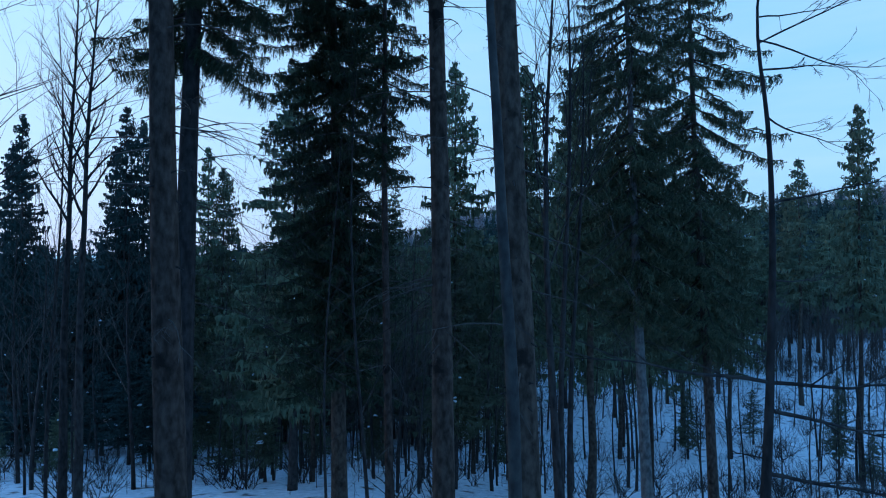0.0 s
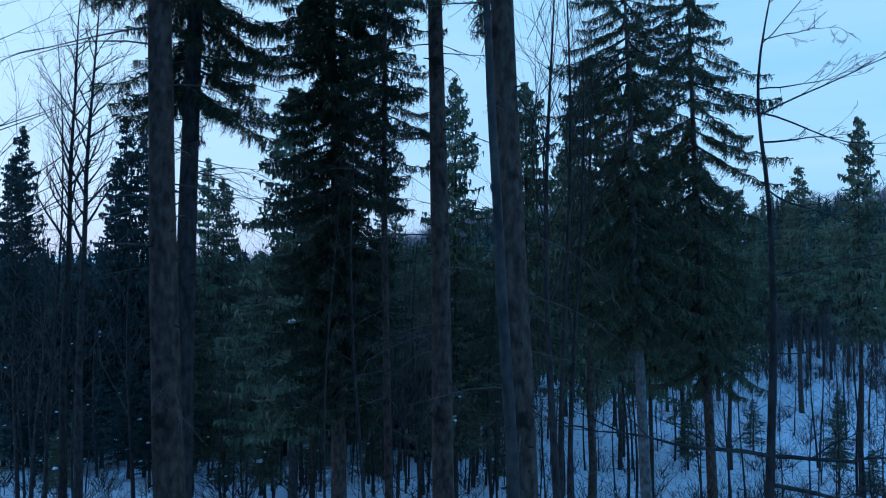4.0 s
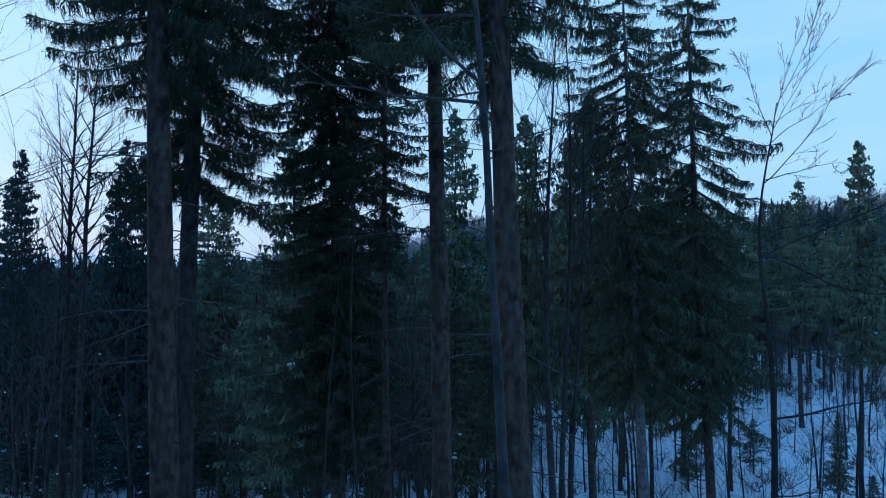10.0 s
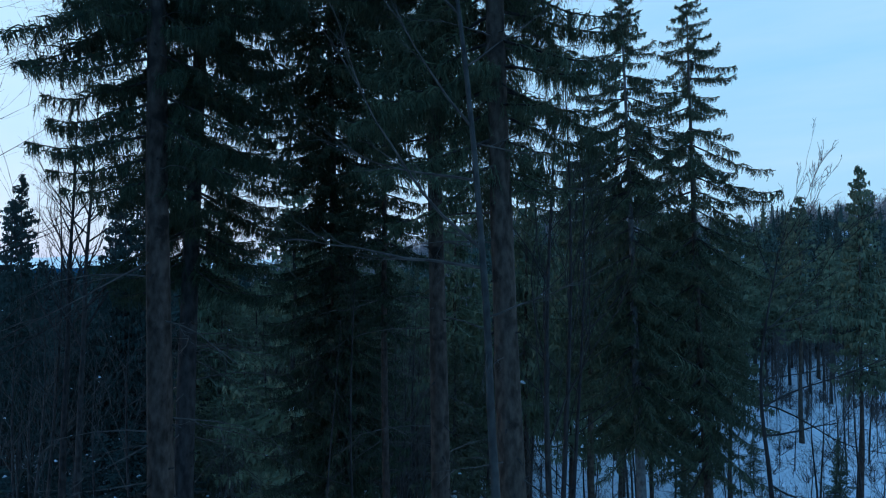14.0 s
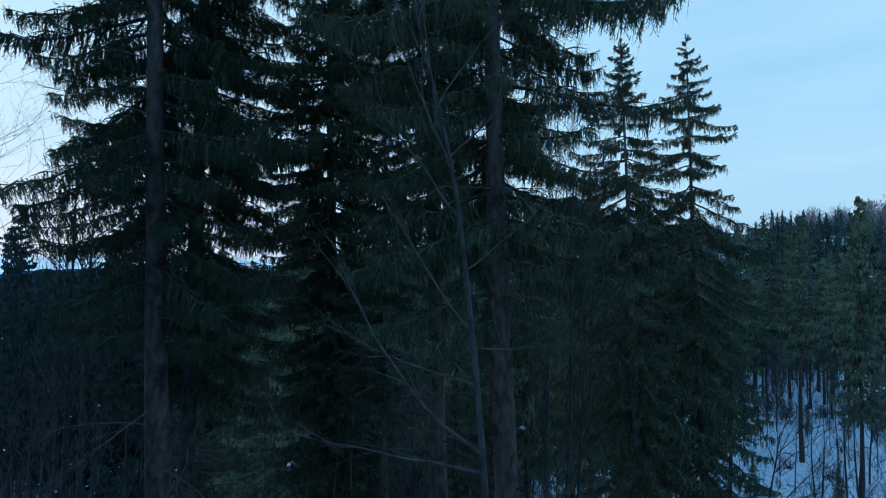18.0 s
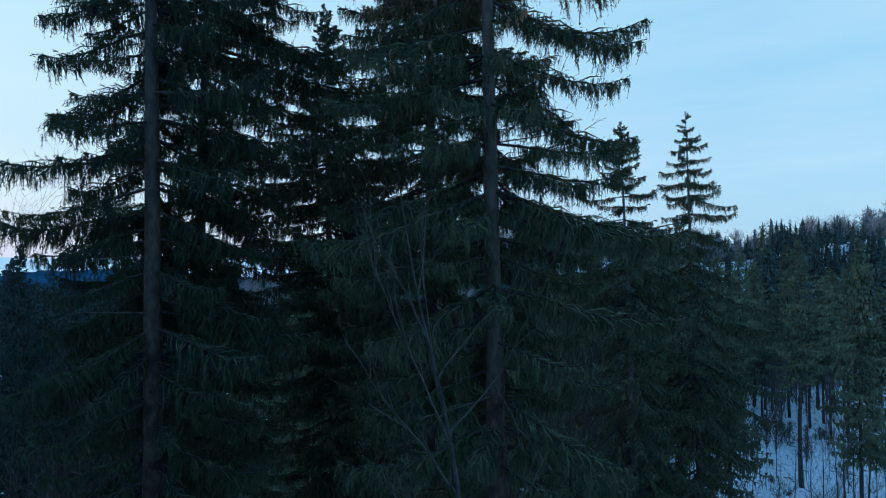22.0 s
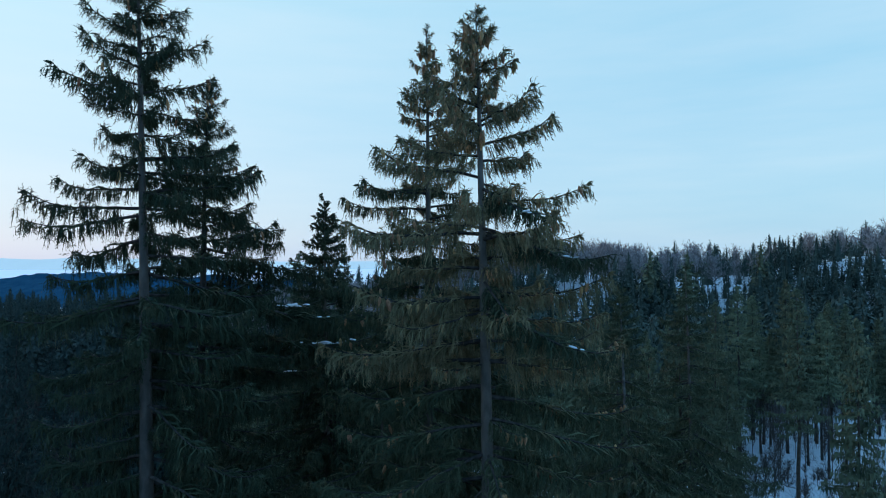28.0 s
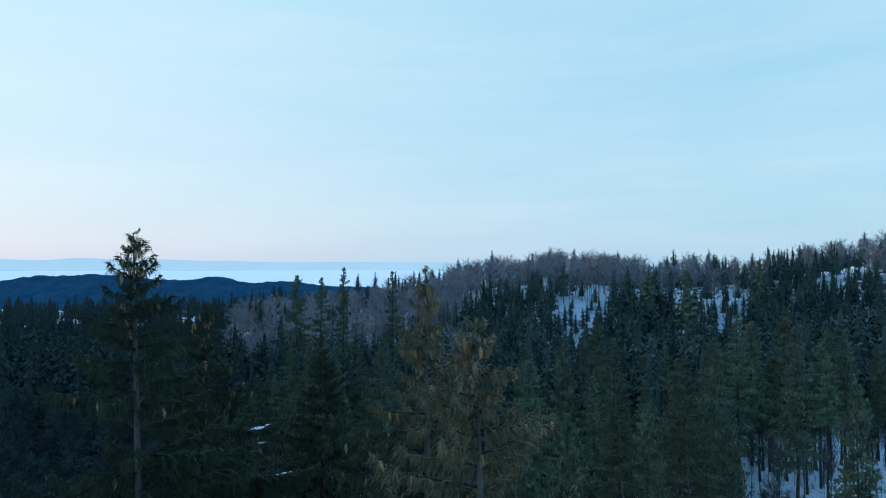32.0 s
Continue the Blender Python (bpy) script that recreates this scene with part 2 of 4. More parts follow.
# ---------------------------------------------------------------- spruce boughs
def twig(b, p, d, length, r, rng, slot=1, spikes=3):
    """One needled shoot: a thin tapering spindle that bends down, with some needle tufts."""
    d = d.normalized()
    pts, q = [p], p
    for i in range(2):
        d = (d + Vector((0, 0, -0.42)) + Vector((rng.uniform(-.16, .16), rng.uniform(-.16, .16), 0))).normalized()
        q = q + d * (length / 2)
        pts.append(q)
    b.tube(pts, [r * 0.8, r * rng.uniform(0.8, 1.5), 0], 3, slot)
    for i in range(spikes):
        k = rng.random() * 1.8
        a = pts[int(k)].lerp(pts[int(k) + 1], k % 1)
        out = Vector((rng.uniform(-1, 1), rng.uniform(-1, 1), rng.uniform(-0.9, 0.3))).normalized() * r * rng.uniform(2.0, 3.6)
        b.face((a - d * r, a + d * r * 1.6, a + out + d * r), slot)


def hanging(b, p, d, length, r, rng, slot=1):
    """A hanging shoot: a slim bent blade, thickened by short needled side shoots, so that its outline is ragged."""
    d = (d.normalized() + Vector((rng.uniform(-.34, .34), rng.uniform(-.34, .34), -0.6))).normalized()
    a = Matrix.Rotation(rng.uniform(0, 3.1), 3, d) @ d.orthogonal().normalized()
    c = d.cross(a)
    k, wide = rng.uniform(0.3, 0.6), r * rng.uniform(0.35, 0.7)
    mid = p + d * length * k + c * r * rng.uniform(-1.2, 1.2)
    end = p + d * length * rng.uniform(0.9, 1.15) + Vector((0, 0, -0.12 * length)) + c * r * rng.uniform(-.8, .8)
    b.face((p, mid + a * wide, end, mid - a * wide), slot)
    for i in range(2 + int(length * 13)):
        q = p.lerp(mid, rng.random()) if rng.random() < k else mid.lerp(end, rng.random() * 0.9)
        way = (d * 0.9 + a * rng.choice((-1, 1)) * rng.uniform(0.4, 1.0) + c * rng.uniform(-.5, .5)).normalized() * rng.uniform(0.025, 0.085)
        b.face((q - d * r * 0.7, q + d * r * 0.7, q + way), slot)


def limb_z(s, sag=0.05):
    """Height along a bough of unit length: it sags, then its end turns up."""
    return -sag * s - 0.19 * s * s + 0.26 * s ** 4


def bough_mesh(length, seed, step=0.10, sag=0.05, thick=0.0125, rich=1.0):
    """A spruce bough along x: a sagging limb, side shoots in its plane and curtains of twigs that hang from both."""
    rng, b = random.Random(seed), Buf()
    n = 9
    side_way = rng.uniform(-0.12, 0.12)
    limb = []
    for i in range(n + 1):
        s = i / n
        limb.append(Vector((length * s, length * side_way * s * s + 0.02 * rng.uniform(-1, 1), length * limb_z(s, sag) + 0.015 * rng.uniform(-1, 1))))
    b.tube(limb, [0.018 * length ** 0.6 * (1 - 0.88 * i / n) + 0.003 for i in range(n + 1)], 4, 0)

    def at(s):
        k = min(s * n, n - 1e-4)
        return limb[int(k)].lerp(limb[int(k) + 1], k % 1)

    long = min(1.0, 0.22 + 0.40 * length)
    small = min(1.0, 0.30 + 0.55 * length)
    phase = rng.uniform(0, 6)
    s = 0.08 if length < 1.8 else 0.18
    while s < 1.0:
        curtain = (0.35 + 0.65 * max(0.0, math.sin(s * length * 5 + phase))) * long
        for hand in (-1, 1):
            if rng.random() < 0.10:
                continue
            reach = min(0.72, 0.09 + 0.33 * length * (1 - s) ** 0.65 * (0.4 + s)) * rng.uniform(0.35, 1.15)
            p = at(min(1, s + rng.uniform(-.02, .02)))
            d = Vector((rng.uniform(0.4, 1.1), hand * rng.uniform(0.4, 1.0), rng.uniform(-0.45, 0.22))).normalized()
            mid = p + d * reach * 0.5
            end = p + (d + Vector((0.15, 0, rng.uniform(-0.40, -0.10)))).normalized() * reach
            b.tube([p, mid, end], [thick * 0.6, thick * rng.uniform(0.8, 1.2), 0], 3, 1)
            for j in range(3 + int(reach * 19 * rich)):
                k = rng.uniform(0.05, 1.0) * 2
                q = p.lerp(mid, k) if k < 1 else mid.lerp(end, k - 1)
                hang = rng.uniform(0.05, 0.15) + 0.10 * long * rng.random() + 0.40 * rng.random() ** 2.0 * curtain * (1.2 - s)
                hanging(b, q, Vector((rng.uniform(-.3, .5), hand * rng.uniform(-.3, .5), -1.2 * small)), hang * small, thick, rng)
            for j in range(2):
                hanging(b, p + d * reach * rng.uniform(0.1, 0.9), Vector((rng.uniform(0, 1), hand * rng.uniform(0, 0.8), rng.uniform(0.8, 1.5))), rng.uniform(0.05, 0.11), thick, rng)
        for j in range(2):
            hanging(b, at(min(1, s + rng.uniform(-.03, .03))), Vector((0.2, rng.uniform(-.3, .3), -1.2)), rng.uniform(0.08, 0.2) * small + 0.34 * curtain * rng.random() ** 1.5 * (1.2 - s), thick, rng)
        s += step / length * rng.uniform(0.7, 1.3)
    for j in range(5):
        twig(b, at(0.97), Vector((1, rng.uniform(-.8, .8), rng.uniform(0.0, 0.9))), rng.uniform(0.06, 0.16), thick, rng, 1, 2)
    return b.mesh("bough", [M_DARKBARK, M_NEEDLE])


BOUGHS = {}
for size in (0.25, 0.5, 0.9, 1.5, 2.1, 2.8):
    BOUGHS[size] = [bough_mesh(size, int(size * 100) + 7 * k, 0.062 if size < 1 else 0.085, 0.05, 0.0105 if size < 1 else 0.0155, 0.9 if size < 1 else 1.05) for k in range(3)]
LIGHT_BOUGHS = {}
for size in (0.35, 0.7, 1.3, 2.1, 3.0):
    LIGHT_BOUGHS[size] = [bough_mesh(size, int(size * 90) + 5 * k, 0.085 if size < 1 else 0.12, 0.07, 0.023, 0.7) for k in range(3)]


def dead_branch_mesh(length, seed, droop=0.12):
    """A bare, dry side branch with a few forks."""
    rng, b = random.Random(seed), Buf()

    def grow(p, d, left, r, depth):
        pts, rad = [p], [r]
        for i in range(4):
            d = (d + Vector((rng.uniform(-.16, .16), rng.uniform(-.16, .16), rng.uniform(-.14, .10) - droop * 0.4))).normalized()
            p = p + d * left / 4
            pts.append(p)
            rad.append(r * (1 - 0.22 * (i + 1)))
            if depth and rng.random() < 0.8:
                turn = Vector((rng.uniform(-.3, .6), rng.choice((-1, 1)) * rng.uniform(.4, 1), rng.uniform(-.5, .3)))
                grow(p, (d + turn).normalized(), left * rng.uniform(0.25, 0.5), r * 0.5, depth - 1)
        b.tube(pts, rad, 4 if depth == 2 else 3)

    grow(Vector((0, 0, 0)), Vector((1, 0, 0.05)), length, 0.010 + 0.004 * length, 2)
    return b.mesh("dead_branch", [M_TWIG])


DEAD = [dead_branch_mesh(1.0 + 0.35 * k, 40 + k) for k in range(6)]


STUBS = []
for k in range(4):
    b = Buf()
    b.tube([Vector((-0.03, 0, 0)), Vector((0.03, 0, 0.004)), Vector((0.07 + 0.04 * k, 0.01, -0.01 * k))], [0.040, 0.020, 0.010], 6, 0, True)
    STUBS.append(b.mesh("branch_stub", [M_DARKBARK]))


CONES = []
for k in range(3):
    b = Buf()
    b.tube([Vector((0, 0, 0.01)), Vector((0, 0, -0.025)), Vector((0.004 * k, 0, -0.07)), Vector((0.006 * k, 0.003, -0.12)), Vector((0.008 * k, 0.005, -0.18))], [0.006, 0.026, 0.031, 0.024, 0], 6)
    CONES.append(b.mesh("cone", [M_CONE]))


def trunk_mesh(base, top, r0, seed, mat, wob=0.05, flare=1.35, tip=0.01):
    """A tapering stem from base to top, with swollen root and slight bends and knots."""
    rng, b = random.Random(seed), Buf()
    n, sides = 22, 12
    axis = Vector(top) - Vector(base)
    pts, rad = [], []
    px, py = rng.uniform(0, 6), rng.uniform(0, 6)
    for i in range(n + 1):
        s = i / n
        p = Vector(base) + axis * s + Vector((math.sin(3.1 * s * 2 + px) - math.sin(px), math.sin(2.7 * s * 2 + py) - math.sin(py), 0)) * wob * math.sin(math.pi * s)
        pts.append(p)
        r = r0 * (1 - s) ** 0.85 + tip
        if s < 0.06:
            r *= 1 + (flare - 1) * (1 - s / 0.06)
        rad.append(r)
    b.tube(pts, rad, sides, 0, True)
    b.v = [(x + r0 * 0.06 * noise.noise((x * 5, y * 5, z * 1.4 + seed)), y + r0 * 0.06 * noise.noise((x * 5 + 9, y * 5, z * 1.4)), z) for x, y, z in b.v]
    return b.mesh("trunk", [mat], True), pts


def along(pts, z):
    for a, c in zip(pts, pts[1:]):
        if a.z <= z <= c.z:
            return a.lerp(c, (z - a.z) / max(c.z - a.z, 1e-6))
    return pts[-1].copy()


def near_spruce(label, base_x, base_y, top, r0, crown_low, profile, gap, seed, boughs=None, dead=(0, 0, 0), cones=0, mat=None, down=10, shape=0.6, more=0, open_side=0.1, tilt=0, dry=0.0, stubs=0, cone_zone=4.6, ragged=0.4, miss=0.13, tone=None):
    """A spruce seen bough by bough. top: x, y, z of its tip; profile: reach of the boughs by depth below the tip."""
    rng = random.Random(seed)
    boughs = boughs or BOUGHS
    gz = ground_z(base_x, base_y)
    tree = new("spruce")
    tree.location = (base_x, base_y, gz)
    tagged(tree, label, "tree", "tall spruces beside the camera")
    tip = Vector(top) - tree.location
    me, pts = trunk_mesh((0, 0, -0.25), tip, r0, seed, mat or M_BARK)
    part("trunk", me, tree)
    z, turn, laden = tip.z - 0.25, rng.uniform(0, 6), []
    low = crown_low - gz
    while z > low:
        below = tip.z - z
        reach = lerp(below, profile)
        if z - low < 4:
            reach *= 0.72 + 0.07 * (z - low)
        whorl = 5 + more if below > 3.2 else 5
        for k in range(whorl):
            if below > 2 and rng.random() < miss:
                continue
            turn += 2.39996 + rng.uniform(-.35, .35)
            size = reach * rng.choice((rng.uniform(0.35, 0.8), rng.uniform(0.7, 1.05), rng.uniform(0.8, 1.08)))
            if math.sin(turn) < -0.6 and below > 3 and rng.random() < open_side:
                continue
            if math.sin(turn) < -0.6 and below > 4:
                size *= 0.66
            kit = boughs
            key = min(kit, key=lambda q: abs(q - size))
            lift = 38 + tilt - 46 * min(1, below / 8.0) ** shape + rng.uniform(-9, 9)
            if below > 9:
                lift -= min(down, (below - 9) * 1.2)
            p = along(pts, z + rng.uniform(-gap, gap) * ragged)
            m = Matrix.Translation(p) @ Matrix.Rotation(turn, 4, "Z") @ Matrix.Rotation(-radians(lift), 4, "Y") @ Matrix.Rotation(rng.uniform(-.2, .2), 4, "X") @ Matrix.Scale(size / key, 4)
            ob = part("bough", rng.choice(kit[key]), tree, m)
            # brightened needle colours: brown down to depth dry, else the lit copy
            if below < dry or tone:
                ob.material_slots[1].link = "OBJECT"
                ob.material_slots[1].material = M_BROWN_LIT if below < dry else tone
            if 0.3 < below < cone_zone:
                laden.append((m, key))
        z -= gap * (0.45 + 0.55 * min(1, below / 4)) * rng.uniform(0.8, 1.2)
    for k in range(4):                                     # the leader's own tuft
        p = tip - Vector((0, 0, rng.uniform(0.0, 0.35)))
        m = Matrix.Translation(p) @ Matrix.Rotation(rng.uniform(0, 6.283), 4, "Z") @ Matrix.Rotation(-radians(rng.uniform(25, 75)), 4, "Y") @ Matrix.Scale(rng.uniform(0.4, 0.7), 4)
        part("bough", rng.choice(boughs[min(boughs)]), tree, m)
    for k in range(stubs):
        p = along(pts, rng.uniform(2.0, crown_low + 3) - gz)
        w = rng.uniform(2.6, 6.8)
        r = r0 * (1 - p.z / tip.z) ** 0.85 * 0.9
        part("branch_stub", rng.choice(STUBS), tree, Matrix.Translation(p + Vector((math.cos(w) * r, math.sin(w) * r, 0))) @ Matrix.Rotation(w, 4, "Z") @ Matrix.Rotation(radians(rng.uniform(-30, 25)), 4, "Y"))
    n, z0, z1 = dead
    for k in range(n):
        zz = rng.uniform(z0, z1) - gz
        p = along(pts, zz)
        m = Matrix.Translation(p) @ Matrix.Rotation(rng.uniform(0, 6.283), 4, "Z") @ Matrix.Rotation(radians(rng.uniform(-12, 22)), 4, "Y")
        part("dead_branch", rng.choice(DEAD if zz + gz < 14 else DEAD[:3]), tree, m)
    for k in range(cones):
        m, key = rng.choice(laden)
        q = rng.uniform(0.35, 0.98)
        p = m @ Vector((q * key, 0, key * limb_z(q))) + Vector((rng.uniform(-.03, .03), rng.uniform(-.03, .03), 0))
        hang = Matrix.Rotation(rng.uniform(-.25, .25), 4, "X") @ Matrix.Rotation(rng.uniform(-.25, .25), 4, "Y") @ Matrix.Scale(rng.uniform(0.8, 1.25), 4)
        part("cone", rng.choice(CONES), tree, Matrix.Translation(p) @ hang)
    return tree


spruce_A = near_spruce("tall slender spruce with pale grey-brown trunk and drooping boughs", -4.85, 11.0, (-5.62, 11.0, 30.6), 0.30, 12.4, [(0, 0.12), (1.5, 0.8), (3.4, 1.9), (5, 2.2), (8, 2.45), (10, 3.0), (14, 3.3), (16, 2.7), (20, 2.0)], 0.39, 11, dead=(20, 4, 19), cones=40, open_side=0.8, more=2, stubs=26, ragged=0.25, miss=0.12)
spruce_B = near_spruce("dark spruce with long sweeping boughs and snow remnants", -6.45, 14.6, (-5.70, 14.6, 29.1), 0.30, 10.6, [(0, 0.12), (3, 1.5), (4, 1.85), (8, 2.6), (14, 3.3), (20, 3.2)], 0.46, 12, dead=(54, 5, 15), cones=60, more=2, open_side=0.75, stubs=26, mat=M_DARKBARK, ragged=0.25, miss=0.2)
spruce_C = near_spruce("tall spruce with straight brown trunk and hanging twig curtains", 1.55, 10.5, (0.62, 10.5, 29.1), 0.31, 12.6, [(0, 0.12), (0.5, 0.32), (1.3, 0.8), (2.6, 1.7), (4.5, 2.45), (6.7, 3.0), (10, 3.2), (16, 3.3), (18, 3.3)], 0.46, 13, dead=(38, 4, 21), cone_zone=8.0, cones=560, open_side=0.65, more=2, dry=6.5, tone=M_NEEDLE_LIT, stubs=26, ragged=0.25, miss=0.18)
spruce_D = near_spruce("slim dark spruce with narrow crown beside a larger one", 0.05, 13.5, (-0.32, 13.5, 29.9), 0.27, 14.2, [(0, 0.1), (1, 0.4), (2.8, 1.25), (4.4, 2.0), (7, 2.7), (12, 3.1), (18, 2.9)], 0.42, 14, dead=(38, 4, 19), cones=300, cone_zone=7.0, dry=3.5, tone=M_NEEDLE_LIT, more=2, open_side=0.4, stubs=26, miss=0.18)
spruce_E = near_spruce("dense dark spruce with boughs reaching far down", -3.75, 22.0, (-4.30, 22.0, 26.9), 0.30, 1.5, [(0, 0.14), (2, 0.9), (4, 2.3), (6, 3.6), (8, 3.9), (9.5, 3.4), (11, 3.0), (16, 2.8), (24, 3.0)], 0.31, 15, LIGHT_BOUGHS, more=3, miss=0.16)
spruce_F = near_spruce("thin dark spruce with dry lower branches", -1.75, 20.0, (-2.0, 20.0, 23.5), 0.15, 9.0, [(0, 0.14), (6.6, 2.0)], 0.50, 16, LIGHT_BOUGHS, dead=(34, -1, 13))
spruce_I = near_spruce("spruce with pale smooth trunk and layered boughs", 8.9, 26.0, (7.75, 26.0, 23.6), 0.26, 3.6, [(0, 0.14), (2, 1.15), (6, 3.1), (9, 3.9)], 0.50, 17, LIGHT_BOUGHS, mat=M_PALE, more=3, tone=M_NEEDLE_LIT, tilt=-10, ragged=0.2, miss=0.2)
spruce_J = near_spruce("spruce with regular upswept boughs and pointed top", 12.5, 27.7, (11.3, 27.7, 24.4), 0.24, 1.8, [(0, 0.14), (2, 1.1), (6, 2.9), (10, 4.3)], 0.74, 18, LIGHT_BOUGHS, more=3, tone=M_NEEDLE_LIT, tilt=-12, ragged=0.2, miss=0.12)


# ---------------------------------------------------------------- bare broadleaved trees
def bare_tree_mesh(height, lean, r0, seed, fork=0.35, spread=0.55, levels=3, up=0.35, many=7, sides=7, bend=0.0, long=1.0, limb=0.38):
    """Stem and crown of a leafless tree. Returns the two buffers."""
    rng = random.Random(seed)
    stem, crown = Buf(), Buf()
    pts, rad, n = [], [], 14
    px = rng.uniform(0, 6)
    for i in range(n + 1):
        s = i / n
        pts.append(Vector((lean[0] * s * height + bend * height * s ** 5 + 0.012 * height * math.sin(5 * s + px), lean[1] * s * height + 0.012 * height * math.cos(4 * s + px), height * s - 0.2)))
        rad.append(r0 * (1 - 0.9 * s) + 0.004)
    stem.tube(pts, rad, sides)

    def grow(p, d, left, r, depth):
        q, steps = p, 4 if depth else 2
        line, rr = [p], [r]
        for i in range(steps):
            d = (d + Vector((rng.uniform(-.26, .26), rng.uniform(-.26, .26), rng.uniform(-.08, .16) * up * 2))).normalized()
            q = q + d * left / steps
            line.append(q)
            rr.append(max(r * (1 - 0.8 * (i + 1) / steps), 0.0025))
            if depth:
                for j in range(1 if depth > 1 else 2):
                    if rng.random() < 0.85:
                        w = Vector((rng.uniform(-1, 1), rng.uniform(-1, 1), rng.uniform(-.35, .8))).normalized()
                        grow(q, (d + w * 0.8).normalized(), left * rng.uniform(0.35, 0.6), max(r * 0.5, 0.003), depth - 1)
        crown.tube(line, rr, 4 if depth > 1 else 3)

    for i in range(many):
        s = fork + (0.97 - fork) * (i + rng.random()) / many
        k = s * n
        p = pts[int(k)].lerp(pts[min(int(k) + 1, n)], k % 1)
        w = rng.uniform(0, 6.283)
        d = Vector((math.cos(w) * spread, math.sin(w) * spread, up + 0.3 * s)).normalized()
        grow(p, d, (height * (1 - s) * 0.5 + height * 0.14) * long, r0 * (1 - 0.85 * s) * limb, levels - 1)
    return stem, crown


def bare_tree(label, x, y, height, lean, r0, seed, mat=M_DARKBARK, group="bare broadleaved trees", **more):
    tree = new("bare_tree")
    tree.location = (x, y, ground_z(x, y))
    tagged(tree, label, "tree", group)
    stem, crown = bare_tree_mesh(height, lean, r0, seed, **more)
    part("trunk", stem.mesh("trunk", [mat], True), tree)
    part("crown", crown.mesh("crown", [M_TWIG if mat is not M_DARKBARK else M_DARKBARK]), tree, None, "bare branches and fine twigs")
    return tree


bare_tree("slim dark leafless tree with upright branches", -16.4, 25.4, 22.0, (-0.01, 0.0), 0.08, 42, fork=0.40, many=20, spread=0.4, up=0.7, long=0.4, limb=0.45)
bare_tree("leafless tree with fine spreading twigs", -17.6, 20.0, 25.0, (0.03, 0.0), 0.14, 35, fork=0.38, many=28, spread=0.8, up=0.3, long=0.8)
bare_tree("thin leafless tree with upright forks", 3.4, 18.5, 20.0, (0.0, 0.0), 0.15, 36, fork=0.42, many=12, spread=0.25, up=0.9, long=0.8)
bare_tree("thin leafless tree with upright forks", 4.0, 19.0, 21.0, (-0.01, 0.0), 0.12, 37, fork=0.4, many=12, spread=0.25, up=0.9, long=0.8)
bare_tree("leafless tree with crossing side branches", 4.6, 21.0, 19.0, (0.01, 0.0), 0.11, 38, fork=0.35, many=14, spread=0.7, up=0.4, long=0.6)
bare_tree("leafless undergrowth tree with tangled branches", -2.0, 15.5, 14.0, (-0.02, 0.0), 0.06, 39, fork=0.35, many=16, spread=0.8, up=0.35, long=0.7)
bare_tree("leafless undergrowth tree with tangled branches", -3.4, 17.5, 13.0, (0.02, 0.0), 0.05, 41, fork=0.3, many=16, spread=0.9, up=0.25, long=0.8)


def winding_tree(label, y, line, r0, limbs, seed, mat, foot_x, waver=0.18, fine=2, stout=1.0):
    """A leafless tree whose stem follows a line of (height, x), with long, wavering limbs (height, dx, dy, dz, length)."""
    rng = random.Random(seed)
    gz = ground_z(foot_x, y)
    line = [(gz - 0.2, foot_x), *line]
    tree = new("bare_tree")
    tree.location = (foot_x, y, gz)
    tagged(tree, label, "tree", "bare broadleaved trees")
    b, n = Buf(), 30
    stem, rad = [], []
    for i in range(n + 1):
        z = line[0][0] + (line[-1][0] - line[0][0]) * i / n
        near = [lerp(z + dz, line) for dz in (-0.5, -0.25, 0, 0.25, 0.5)]
        stem.append(Vector((sum(near) / 5 - foot_x, 0.06 * math.sin(i * 0.5), z - gz)))
        rad.append(r0 * (1 - 0.96 * (i / n) ** 0.95) + 0.002)
    b.tube(stem, rad, 10)
    part("trunk", b.mesh("trunk", [mat], True), tree)

    def wander(b, p, d, left, r, depth, sag):
        pts, rr = [p], [r]
        for i in range(8):
            w = waver if depth == fine else 0.6 * waver
            d = (d + Vector((rng.uniform(-1, 1) * w, rng.uniform(-1, 1) * w, rng.uniform(-1, 1) * w + sag))).normalized()
            p = p + d * left / 8
            pts.append(p)
            rr.append(max(0.0022 * stout, r * (1 - i / 8.5)))
            if depth and i and rng.random() < (0.85 if depth == fine else 0.6):
                w = Vector((rng.uniform(-.4, .4), rng.uniform(-.8, .8), rng.uniform(-.5, .75)))
                wander(b, p, (d + w).normalized(), left * rng.uniform(0.2, 0.45), max(0.003 * stout, r * 0.42), depth - 1, sag * 0.5)
        b.tube(pts, rr, 6 if depth == fine else 3)

    for z, dx, dy, dz, left in limbs:
        limb = Buf()
        i = min(n, max(0, (z - line[0][0]) / (line[-1][0] - line[0][0]) * n))
        r = min(rad[int(i)] * 0.55, (0.006 + (0.0065 if z > 5 else 0.014) * left) * stout)
        wander(limb, along(stem, z - gz), Vector((dx, dy, dz)).normalized(), left, r, fine, 0.012)
        part("limb", limb.mesh("limb", [M_TWIG if mat is M_GREY else mat]), tree)


